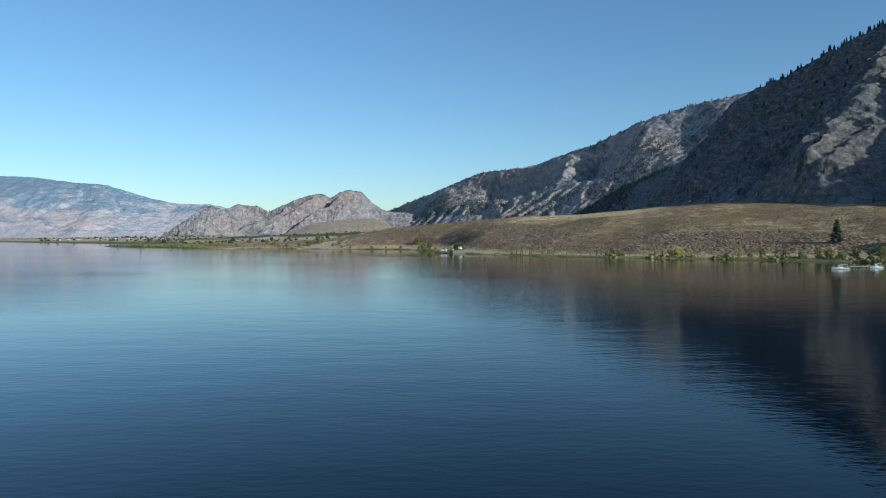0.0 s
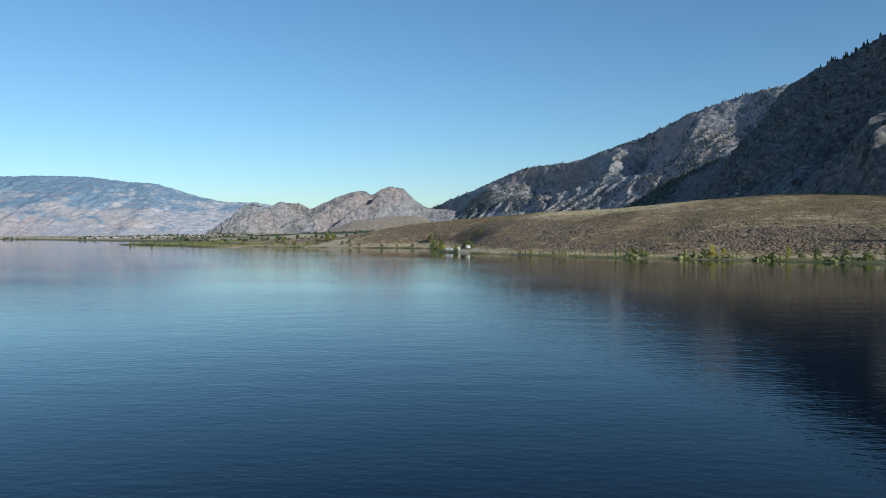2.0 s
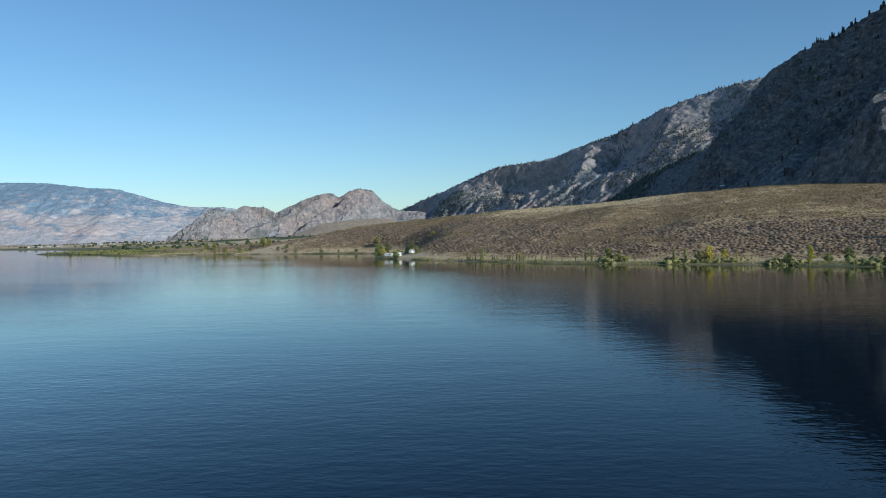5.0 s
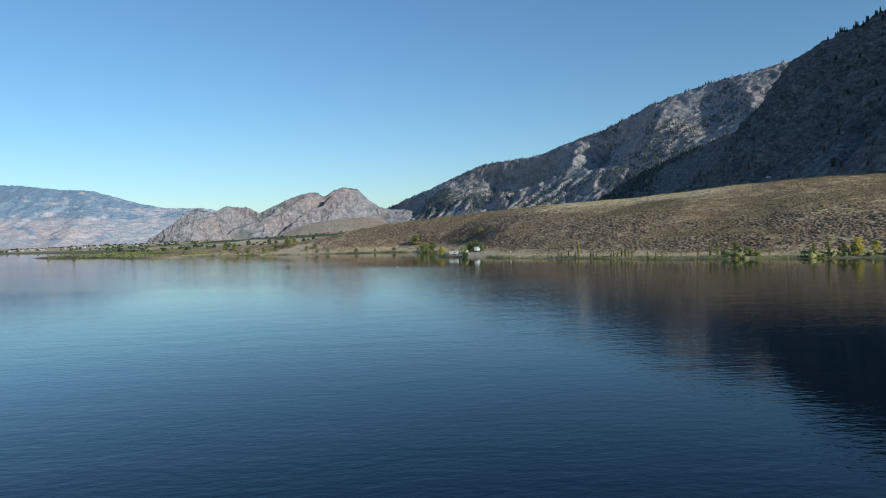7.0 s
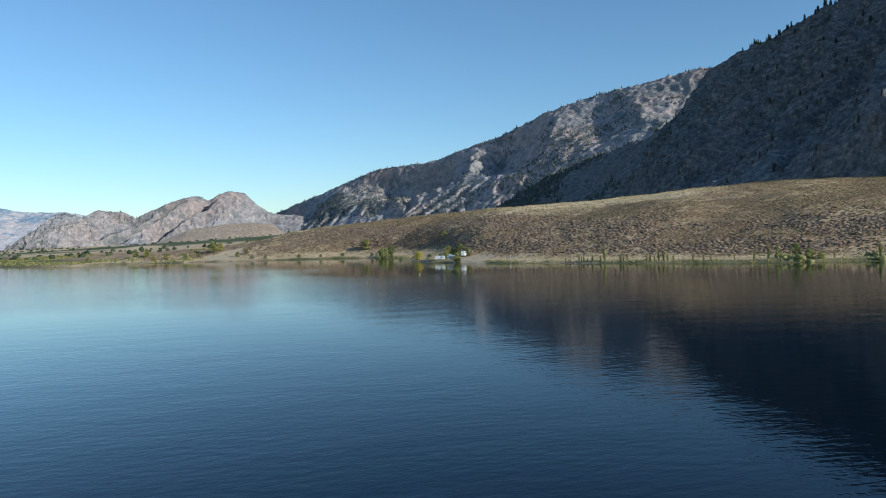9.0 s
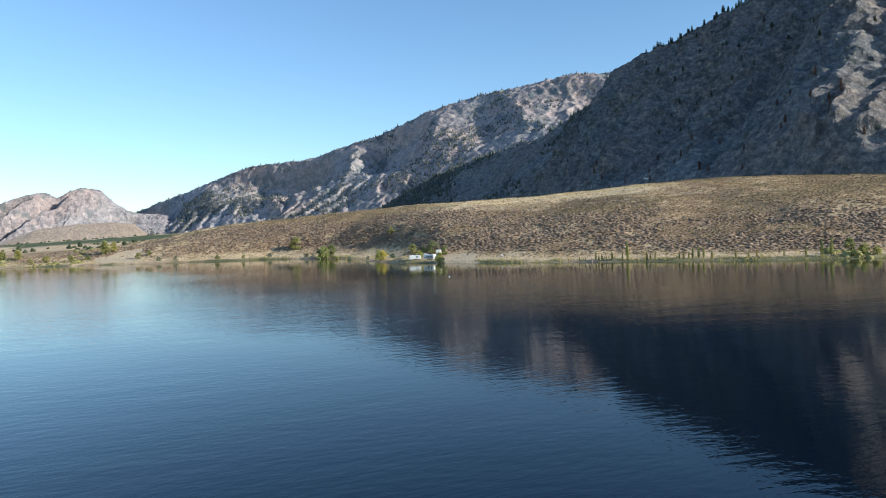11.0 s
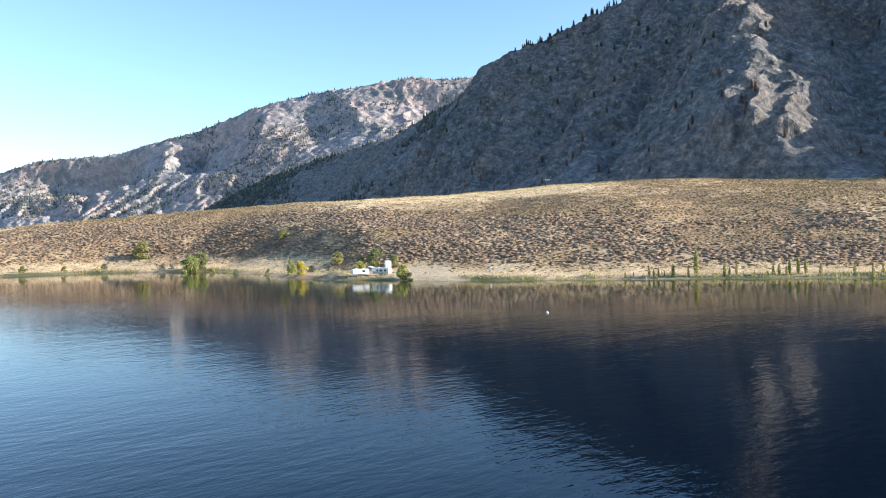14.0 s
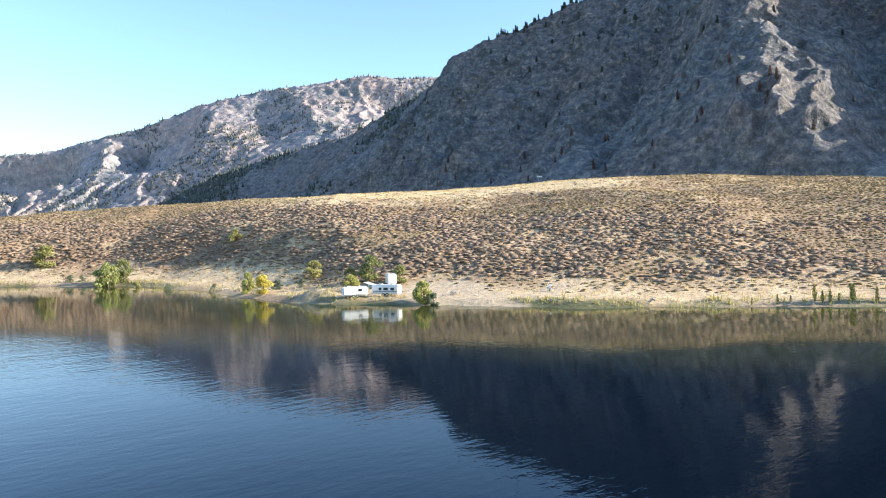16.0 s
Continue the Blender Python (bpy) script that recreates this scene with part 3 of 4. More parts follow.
def cone_shape(lo, width):
    def pick(rng):
        z = rng.uniform(0, 1) ** 1.3
        tier = 0.75 + 0.25 * math.sin(z * 34)
        r = width * (1 - z) ** 0.85 * tier * math.sqrt(rng.uniform(0.2, 1)) + 0.008
        a = rng.uniform(0, 2 * math.pi)
        return r * math.cos(a), r * math.sin(a), lo + z * (1 - lo)
    return pick


def trunk_mesh(name, height, radius, limbs, seed):
    rng = np.random.default_rng(seed)
    bm = bmesh.new()
    rod(bm, (0, 0, -0.03), (0.01, 0, height * 0.5), radius, radius * 0.7)
    rod(bm, (0.01, 0, height * 0.5), (0, 0.01, height), radius * 0.7, radius * 0.25)
    for k in range(limbs):
        a, z = rng.uniform(0, 6.28), rng.uniform(0.3, 0.8) * height
        ln = rng.uniform(0.12, 0.26)
        rod(bm, (0, 0, z), (math.cos(a) * ln, math.sin(a) * ln, z + ln * 0.9), radius * 0.4, radius * 0.12, 5)
    me = bpy.data.meshes.new(name)
    bm.to_mesh(me)
    bm.free()
    me.materials.append(M_BARK)
    return me


TREE_KINDS = {
    "willow": (trunk_mesh("trunk", 0.75, 0.035, 6, 1), [leaf_mesh("crown", M_WILLOW, 3000, round_shape(0.05, 0.52), 0.05, s, 0.6, 26) for s in (1, 2)]),
    "olive": (trunk_mesh("trunk", 0.75, 0.035, 6, 2), [leaf_mesh("crown", M_OLIVE, 3000, round_shape(0.1, 0.5), 0.048, s, 0.1, 24) for s in (3, 4)]),
    "yellow": (trunk_mesh("trunk", 0.8, 0.03, 5, 3), [leaf_mesh("crown", M_YELLOW, 1900, round_shape(0.08, 0.32), 0.048, s, 0.1, 17) for s in (5, 6)]),
    "poplar": (trunk_mesh("trunk", 0.9, 0.022, 5, 4), [leaf_mesh("crown", M_POPLAR, 900, round_shape(0.08, 0.16), 0.05, s) for s in (7, 8)]),
    "sapling": (trunk_mesh("trunk", 0.9, 0.02, 3, 5), [leaf_mesh("crown", M_REED, 350, round_shape(0.05, 0.2), 0.07, s) for s in (9, 10)]),
    "silver": (trunk_mesh("trunk", 0.6, 0.05, 6, 6), [leaf_mesh("crown", M_SILVER, 1900, round_shape(0.0, 0.5), 0.06, s, 0.0, 20) for s in (11, 12)]),
    "pine": (trunk_mesh("trunk", 0.96, 0.022, 0, 7), [leaf_mesh("crown", M_NEEDLE, 420, cone_shape(0.12, 0.2), 0.075, s, 0.4) for s in (13, 14, 15)]),
    "burnt": (trunk_mesh("trunk", 0.96, 0.022, 0, 8), [leaf_mesh("crown", M_BURNT, 260, cone_shape(0.15, 0.17), 0.07, s, 0.4) for s in (16, 17)]),
}
tree_count = [0]


def tree(kind, name, x, y, height, width=1.0, label="", group="", z=None):
    tree_count[0] += 1
    trunk, crowns = TREE_KINDS[kind]
    ob = base(name, x, y, z, (tree_count[0] * 137.5) % 360, (height * width, height * width, height))
    tagged(ob, label, "shrub" if kind == "silver" else "tree", group)
    shared("trunk", trunk, ob)
    shared("crown", crowns[tree_count[0] % len(crowns)], ob)
    return ob


# round the camp
tree("willow", "willow_tree", 2.6, 592.5, 3.7, 1.2, "small bright green willow beside the white trailer", "camp trees")
tree("olive", "willow_tree", 11.0, 597.0, 6.0, 0.9, "taller dusty green willow behind the trailers", "camp trees")
tree("olive", "willow_tree", 7.4, 600.0, 4.0, 0.9, "dark low willow behind the trailers", "camp trees")
tree("olive", "willow_tree", 14.0, 590.5, 4.2, 0.95, "thin olive green tree behind the trailers", "camp trees")
tree("willow", "willow_tree", 4.0, 569.2, 4.7, 0.95, "yellow-green willow standing at the beach edge", "camp trees")
tree("silver", "shrub", 4.6, 567.0, 2.4, 1.1, "silvery green shrub at the foot of a willow")
tree("olive", "willow_tree", 8.2, 618.2, 4.6, 1.05, "dark olive bush-shaped tree on dry grass", "camp trees")
tree("yellow", "willow_tree", -8.4, 611.0, 5.2, 1.0, "yellowing willow on the bank", "shore trees")
tree("willow", "poplar_tree", -9.2, 617.5, 5.2, 0.6, "slim light green tree on the bank", "shore trees")
tree("willow", "willow_tree", -20.5, 690.0, 8.0, 0.85, "dense green willow on the shore", "shore trees")
tree("olive", "willow_tree", -15.0, 694.0, 7.6, 0.8, "olive green willow behind the shore", "shore trees")
tree("olive", "willow_tree", -28.4, 738.4, 8.2, 1.05, "broad dusty olive willow on the shore", "shore trees")
tree("olive", "willow_tree", 19.0, 690.0, 4.8, 0.9, "small olive tree on the lower slope", "shore trees")
for x, y, h in [(-8, 640, 2.2), (-13, 660, 2.0), (-16, 678, 2.4), (-26, 712, 2.6), (-24, 707, 2.2), (-45, 733, 2.8), (-60, 737, 2.4), (-75, 741, 3.0), (-98, 750, 3.2), (-108, 755, 2.8), (3, 614, 2.2), (-2, 617, 2.6)]:
    tree("silver" if int(h * 10) % 3 else "olive", "shrub", x, y, h, 1.1, "low grey-green shrub along the bank", "bank shrubs")
for x, y, h in [(-141, 802, 8.5), (-136, 805, 6.5), (-120, 776, 4.0), (-114, 781, 3.4), (-160, 792, 4.6), (-174, 796, 5.0), (-182, 792, 4.2), (-150, 793, 3.5), (-195, 828, 6.5), (-206, 838, 6.5), (-230, 800, 4.0)]:
    tree("olive" if h < 6 else "poplar", "willow_tree", x, y, h, 1.0 if h < 6 else 2.2, "dark green tree near the sandy beach", "beach trees")
for x, y, h in [(51.9, 507.6, 6.6), (48.4, 512.1, 2.8), (93.6, 463.6, 5.0), (95.9, 462.0, 5.6), (89.9, 466.3, 3.4)]:
    tree("poplar", "poplar_tree", x, y, h, 0.62, "slim dark green poplar at the waterline", "shore poplars")
for x, y, h in [(67.0, 491.8, 5.0), (68.2, 490.3, 5.4), (69.2, 489.0, 5.0), (126.3, 450.7, 6.9), (129.6, 446.8, 7.4), (145.3, 435.8, 5.3)]:
    tree("poplar", "poplar_tree", x, y, h * 0.72, 0.7, "open green poplar at the waterline", "shore poplars")
for x, y, h, w in [(102.2, 461.0, 7.2, 0.8), (106.2, 458.8, 4.6, 1.1), (108.6, 456.6, 3.4, 1.2), (135.0, 446.2, 5.6, 0.9), (138.6, 445.6, 6.0, 0.9), (175.6, 414.4, 7.0, 0.8), (183, 403.5, 6.5, 0.9), (189.5, 398.4, 5.4, 1.1), (196.0, 395.2, 8.8, 0.8), (199.8, 390.7, 7.6, 0.9), (202, 383.2, 6.0, 1.1), (207.6, 380.8, 7.8, 0.9), (212.4, 374.8, 8.4, 0.9), (216, 371, 9.4, 0.9), (159, 424, 4.0, 1.2), (170, 418, 4.0, 1.2)]:
    tree("olive" if w < 0.95 else "willow", "willow_tree", x, y, h * 0.8, w * 0.9, "leafy green tree in the shoreline thicket", "thicket trees")
for x, y, h in [(137.0, 441.2, 8.6), (164.3, 418.9, 7.4), (142.0, 438.9, 6.8)]:
    tree("yellow", "poplar_tree", x, y, h * 0.85, 0.6, "autumn yellow poplar in the shoreline thicket", "yellow poplars")
for x, y, h in [(40.1, 520.3, 2.2), (37.3, 523.2, 1.7), (34.8, 525.8, 1.4), (45.0, 515.2, 2.4), (45.7, 514.3, 2.8), (44.4, 516.2, 3.4), (48.3, 511.7, 3.4), (56.3, 502.6, 3.8), (57.1, 501.7, 2.8), (58.4, 500.6, 3.0), (63.1, 493.8, 3.0), (63.9, 492.7, 3.4), (65.2, 491.6, 3.0), (69.7, 485.6, 3.6), (41.6, 518.8, 1.7), (46.9, 513.4, 1.7), (50.8, 509.1, 3.0), (74.5, 480.0, 3.2), (76.9, 477.0, 2.6), (79.0, 475.6, 3.0), (84.8, 470.1, 2.6), (111.8, 454.2, 2.6)]:
    tree("sapling", "poplar_sapling", x, y, h * 0.85, 0.7, "light green young poplar at the waterline", "shore saplings")
tree("pine", "pine_tree", 220, 420, 13.0, 1.3, "dark ponderosa pine standing alone on the slope", "lone pines")
for x, y, h in [(-427, 944, 3.6), (-387, 920, 5.0), (-321, 888, 3.6), (-262, 815, 3.0), (-290, 835, 3.0)]:
    tree("poplar", "poplar_tree", x, y, h, 2.0, "small dark tree on the low spit", "spit trees")


# ---- pines on the near mountain ----
pick = np.random.default_rng(42)
ROW_TOP = 279
cols = np.sort(pick.choice(np.arange(100, 352), 130, replace=False))
for c in cols:
    p = dark[ROW_TOP - int(pick.integers(0, 5)), c]
    tree("pine", "pine_tree", p[0], p[1], pick.uniform(4, 8), pick.uniform(0.9, 1.4), "dark ponderosa pine on the rocky ridge", "ridge pines", z=p[2] - 0.8)
for k in range(120):
    r, c = int(pick.integers(70, 276)), int(pick.integers(75, 460))
    p = dark[r, c]
    tree("pine", "pine_tree", p[0], p[1], pick.uniform(3, 6.5), pick.uniform(1.1, 1.7), "scattered ponderosa pine on the shaded rock face", "face pines", z=p[2] - 0.8)
for k in range(46):
    r, c = int(pick.integers(3, 46)), int(pick.integers(160, 460))
    p = dark[r, c]
    tree("burnt", "pine_tree", p[0], p[1], pick.uniform(4, 8), 1.1, "scorched reddish-brown pine at the foot of the mountain", "burnt pines", z=p[2] - 0.8)


# ---- scrub, grass and far woods, too many to count ----
def scatter(name, verts, faces, places, sizes, material, label, category, jitter=0.2, seed=0):
    """One mesh of many small uneven clumps."""
    rng = np.random.default_rng(seed)
    n, k = len(places), len(verts)
    turn = rng.uniform(0, 2 * np.pi, n)
    v = verts[None] + rng.normal(0, jitter, (n, k, 3)) * np.array((1, 1, 0.7))
    v = v * sizes[:, None, :]
    c, s = np.cos(turn)[:, None], np.sin(turn)[:, None]
    out = np.stack([v[..., 0] * c - v[..., 1] * s, v[..., 0] * s + v[..., 1] * c, v[..., 2]], -1) + places[:, None, :]
    tri = (faces[None] + (np.arange(n) * k)[:, None, None]).reshape(-1)
    me = bpy.data.meshes.new(name)
    me.vertices.add(n * k)
    me.vertices.foreach_set("co", out.reshape(-1).astype(np.float32))
    me.loops.add(len(tri))
    me.loops.foreach_set("vertex_index", tri.astype(np.int32))
    me.polygons.add(len(tri) // 3)
    me.polygons.foreach_set("loop_start", np.arange(0, len(tri), 3, dtype=np.int32))
    me.update(calc_edges=True)
    me.materials.append(material)
    ob = new(name, me)
    return tagged(ob, label, category, kind="stuff")


def dome():
    v, f = [], []
    for z, r, o in ((-0.1, 0.8, 0.0), (0.55, 0.85, 0.5)):
        v += [(r * math.cos((k + o) * 1.2566), r * math.sin((k + o) * 1.2566), z) for k in range(5)]
    v.append((0, 0, 1.0))
    for k in range(5):
        a, b = k, (k + 1) % 5
        f += [(a, b, a + 5), (b, b + 5, a + 5), (a + 5, b + 5, 10)]
    return np.array(v), np.array(f)


def blades():
    v, f = [], []
    for k in range(5):
        a = k * 1.257
        x, y = 0.35 * math.cos(a), 0.35 * math.sin(a)
        i = len(v)
        v += [(x - 0.2 * math.sin(a), y + 0.2 * math.cos(a), -0.1), (x + 0.2 * math.sin(a), y - 0.2 * math.cos(a), -0.1), (x * 2.2, y * 2.2, 1.0)]
        f.append((i, i + 1, i + 2))
    return np.array(v), np.array(f)


def spire():
    v = [(math.cos(k * 1.257) * 1.0, math.sin(k * 1.257) * 1.0, 0.12) for k in range(5)] + [(0, 0, 1.0), (0, 0, 0.0)]
    f = [(k, (k + 1) % 5, 5) for k in range(5)] + [((k + 1) % 5, k, 6) for k in range(5)]
    return np.array(v), np.array(f)


def spots(x0, x1, y0, y1, step, seed):
    rng = np.random.default_rng(seed)
    gx, gy = np.meshgrid(np.arange(x0, x1, step), np.arange(y0, y1, step))
    gx = (gx + rng.uniform(-0.5, 0.5, gx.shape) * step).ravel()
    gy = (gy + rng.uniform(-0.5, 0.5, gy.shape) * step).ravel()
    return gx, gy, rng


def on_ground(x, y, sink=0.05):
    return np.stack([x, y, ground_height(x, y) - sink], -1)


# sagebrush on the bench
x, y, rng = spots(-200, 440, 395, 930, 1.28, 7)
d = shore_distance(x, y)
a, b = x * ALONG[0] + y * ALONG[1], x * INLAND[0] + y * INLAND[1]
pale, green, sand = soil_masks(x, y)
thick = fbm(x / 40, y / 40, octaves=4, seed=51, gain=0.6) + 0.55 * smooth(120, 50, d) * smooth(18, 34, d)
band = smooth(20, 30, d) * smooth(92, 66, d + 22 * fbm(x / 50, y / 50, octaves=3, seed=52)) * smooth(-0.75, -0.1, fbm(x / 45, y / 45, octaves=4, seed=53, gain=0.65) + 0.4)
clear = smooth(9, 20, d) * (1 - 0.95 * np.clip(pale, 0, 1)) * (1 - sand) * smooth(805, 790, b) * smooth(-600, -540, a) * (d > 8)
roll = rng.uniform(0, 1, len(x))
low = roll < clear * band * 0.95
high = ~low & (roll < clear * (0.74 + 0.24 * smooth(-0.6, 0.6, thick)))
for name, keep, lo, hi, flat, material, label in (("sagebrush", low, 0.65, 1.2, 0.42, M_SAGE, "dark grey-brown sagebrush in bands on the lower slope"),
                                                  ("low_scrub", high, 0.4, 0.76, 0.36, M_SCRUB, "low golden-brown scrub over the dry slope")):
    px_, py_ = x[keep], y[keep]
    size = rng.uniform(lo, hi, len(px_))
    scatter(name, *dome(), on_ground(px_, py_), np.stack([size, size * rng.uniform(0.8, 1.2, len(px_)), size * flat * rng.uniform(0.7, 1.2, len(px_))], -1), material,
            label, "shrubs", 0.3, 8)

# leafy thicket along the eastern shore
x, y, rng = spots(100, 260, 330, 470, 1.5, 17)
d = shore_distance(x, y)
keep = (d > 1.2) & (d < 15) & (rng.uniform(0, 1, len(x)) < 0.75 * smooth(-0.4, 0.3, fbm(x / 12, y / 12, seed=65)) * smooth(15, 9, d))
x, y = x[keep], y[keep]
size = rng.uniform(0.5, 1.5, len(x))
scatter("shore_thicket", *dome(), on_ground(x, y, 0.1), np.stack([size, size, size * rng.uniform(0.8, 1.5, len(x))], -1), M_OLIVE, "dusty green thicket along the water's edge", "shrubs", 0.33, 18)

# bunch grass
x, y, rng = spots(-200, 440, 395, 930, 1.5, 9)
d = shore_distance(x, y)
b = x * INLAND[0] + y * INLAND[1]
pale, green, sand = soil_masks(x, y)
keep = (rng.uniform(0, 1, len(x)) < (0.12 + 0.85 * pale) * (1 - sand)) & (d > 1.5) & (b < 805)
x, y = x[keep], y[keep]
size = rng.uniform(0.25, 0.6, len(x))
scatter("bunch_grass", *blades(), on_ground(x, y), np.stack([size, size, size * 1.1], -1), M_TUFT, "pale dry bunch grass between the shrubs", "grass", 0.12, 10)

# green growth along the waterline
x, y, rng = spots(-60, 260, 330, 760, 0.75, 11)
d = shore_distance(x, y)
pale, green, sand = soil_masks(x, y)
keep = (rng.uniform(0, 1, len(x)) < 0.06 + 0.45 * green) & (d > 0.4) & (d < 7) & (sand < 0.5)
x, y = x[keep], y[keep]
size = rng.uniform(0.2, 0.55, len(x))
scatter("shore_grass", *blades(), on_ground(x, y), np.stack([size, size, size * rng.uniform(1.0, 2.4, len(x))], -1), M_REED, "green and yellow reeds along the water's edge", "reeds", 0.12, 12)

# thicket on the low spit and the flats behind it
x, y, rng = spots(-470, -150, 770, 1080, 4.0, 13)
d = shore_distance(x, y)
keep = (d > 2.0) & (rng.uniform(0, 1, len(x)) < smooth(-0.5, 0.3, fbm(x / 30, y / 30, seed=61))) & (d < 110)
x, y = x[keep], y[keep]
size = rng.uniform(0.5, 1.4, len(x))
scatter("spit_thicket", *dome(), on_ground(x, y, 0.1), np.stack([size * 1.3, size * 1.3, size * 0.9], -1), leafy("spit_scrub", (0.24, 0.25, 0.09), (0.46, 0.43, 0.18)),
        "green and olive scrub on the low spit", "shrubs", 0.22, 14)

x, y, rng = spots(-1500, 100, 950, 2800, 26, 15)
d = shore_distance(x, y)
keep = (d > 20) & (rng.uniform(0, 1, len(x)) < 0.55 * smooth(0.0, 0.6, fbm(x / 160, y / 160, octaves=4, seed=63))) & (soil_masks(x, y)[1] < 0.8)
x, y = x[keep], y[keep]
size = rng.uniform(2.0, 4.5, len(x))
scatter("valley_trees", *dome(), on_ground(x, y, 0.3), np.stack([size, size, size * 1.3], -1), M_TREE_FAR, "dark trees on the valley floor", "trees", 0.22, 16)

# woods on the mountains behind
for pts, rows, many, seed, lo, hi in ((mid, 280, 6500, 71, 5, 10), (spur, 60, 2200, 72, 5, 10), (knoll, 150, 900, 73, 5, 9)):
    rng = np.random.default_rng(seed)
    r, c = rng.integers(6, rows, many * 3), rng.integers(2, pts.shape[1] - 2, many * 3)
    p = pts[r, c]
    wood = smooth(-0.25, 0.45, fbm(p[:, 0] / 180, p[:, 1] / 180, p[:, 2] / 120, octaves=4, seed=seed)) + smooth(rows * 0.93, rows, r) * 0.6
    keep = rng.uniform(0, 1, len(p)) < 0.9 * wood ** 1.6
    p = p[keep][:many]
    h = rng.uniform(lo, hi, len(p))
    scatter("mountain_pines", *spire(), p - np.array((0, 0, 0.8)), np.stack([h * 0.26, h * 0.26, h], -1), M_FAR_PINE, "dark pines thinly covering the mountainside", "trees", 0.06, seed)


# ---- the camp ----
def wheel(parent, x, y, r):
    bm = bmesh.new()
    rod(bm, (x, y - 0.1, r), (x, y + 0.1, r), r, r, 16)
    w = part("wheel", bm, M_DARK, parent, "black trailer wheel")
    bm = bmesh.new()
    rod(bm, (x, y - 0.12, r), (x, y + 0.12, r), r * 0.55, r * 0.55, 12)
    part("rim", bm, M_STEEL, w)


def trailer(x, y, turn, length, height, windows, stripe, label):
    t = base("travel_trailer", x, y, None, turn)
    tagged(t, label, "trailer", "camp trailers")
    w, floor_z = 2.1, 0.45
    bm = box(bmesh.new(), 0, 0, floor_z + (height - floor_z) / 2, length, w, height - floor_z, 0.22)
    part("body", bm, M_WHITE, t, smooth_faces=False)
    if stripe:
        for side in (-1, 1):
            part("stripe", box(bmesh.new(), 0, side * (w / 2 + 0.006), floor_z + 0.55, length - 0.6, 0.012, 0.3), M_GREY, t, "grey side stripe")
    for side in (-1, 1):
        for wx, wl in windows:
            fr = part("window_frame", box(bmesh.new(), wx, side * (w / 2 + 0.012), floor_z + 1.05, wl + 0.1, 0.03, 0.55, 0.01), M_GREY, t)
            part("pane", box(bmesh.new(), wx, side * (w / 2 + 0.028), floor_z + 1.05, wl, 0.012, 0.45), M_GLASS, fr)
    part("door", box(bmesh.new(), length * 0.28, -(w / 2 + 0.012), floor_z + 0.85, 0.62, 0.03, 1.5, 0.01), M_WHITE, t, "white entrance door")
    part("roof_vent", box(bmesh.new(), -length * 0.2, 0, height + 0.06, 0.5, 0.5, 0.16, 0.04), M_WHITE, t)
    part("roof_vent", box(bmesh.new(), length * 0.22, 0, height + 0.08, 0.8, 0.6, 0.22, 0.05), M_WHITE, t)
    for wx in (-0.4, 0.4):
        for side in (-1, 1):
            wheel(t, wx, side * (w / 2 - 0.18), 0.34)
    bm = rod(bmesh.new(), (length / 2 - 0.1, 0.5, 0.45), (length / 2 + 1.0, 0, 0.45), 0.05, 0.05)
    rod(bm, (length / 2 - 0.1, -0.5, 0.45), (length / 2 + 1.0, 0, 0.45), 0.05, 0.05)
    rod(bm, (length / 2 + 0.9, 0, 0.02), (length / 2 + 0.9, 0, 0.6), 0.04, 0.04)
    part("hitch", bm, M_STEEL, t)
    part("bumper", box(bmesh.new(), -length / 2 - 0.1, 0, 0.5, 0.1, w * 0.9, 0.12, 0.02), M_STEEL, t)
    return t


trailer(-2.0, 583.6, 158, 5.0, 2.15, [(-0.9, 0.7)], False, "plain white travel trailer parked on the beach flat")
trailer(3.6, 580.6, 122, 5.7, 2.3, [(-1.6, 0.7), (-0.2, 0.9), (1.0, 0.5)], True, "white travel trailer with grey stripe and dark windows")


def camper_van(x, y, turn):
    t = base("camper_van", x, y, None, turn)
    tagged(t, "tall white camper van parked behind the trailers", "van")
    part("body", box(bmesh.new(), -0.5, 0, 1.55, 3.6, 2.0, 2.2, 0.2), M_WHITE, t)
    part("cab", box(bmesh.new(), 1.85, 0, 0.95, 1.7, 1.9, 1.1, 0.2, 0.92), M_WHITE, t)
    part("windscreen", box(bmesh.new(), 1.55, 0, 1.75, 0.5, 1.7, 0.6, 0.05, 0.85), M_GLASS, t)
    part("overcab", box(bmesh.new(), 1.4, 0, 2.35, 1.2, 1.95, 0.6, 0.15), M_WHITE, t)
    part("side_window", box(bmesh.new(), -0.6, -1.01, 1.9, 0.9, 0.03, 0.5), M_GLASS, t)
    for wx in (-1.3, 1.7):
        for side in (-1, 1):
            wheel(t, wx, side * 0.85, 0.36)
    part("bumper", box(bmesh.new(), 2.75, 0, 0.55, 0.12, 1.8, 0.2, 0.03), M_STEEL, t)


camper_van(11.4, 590.2, 62)


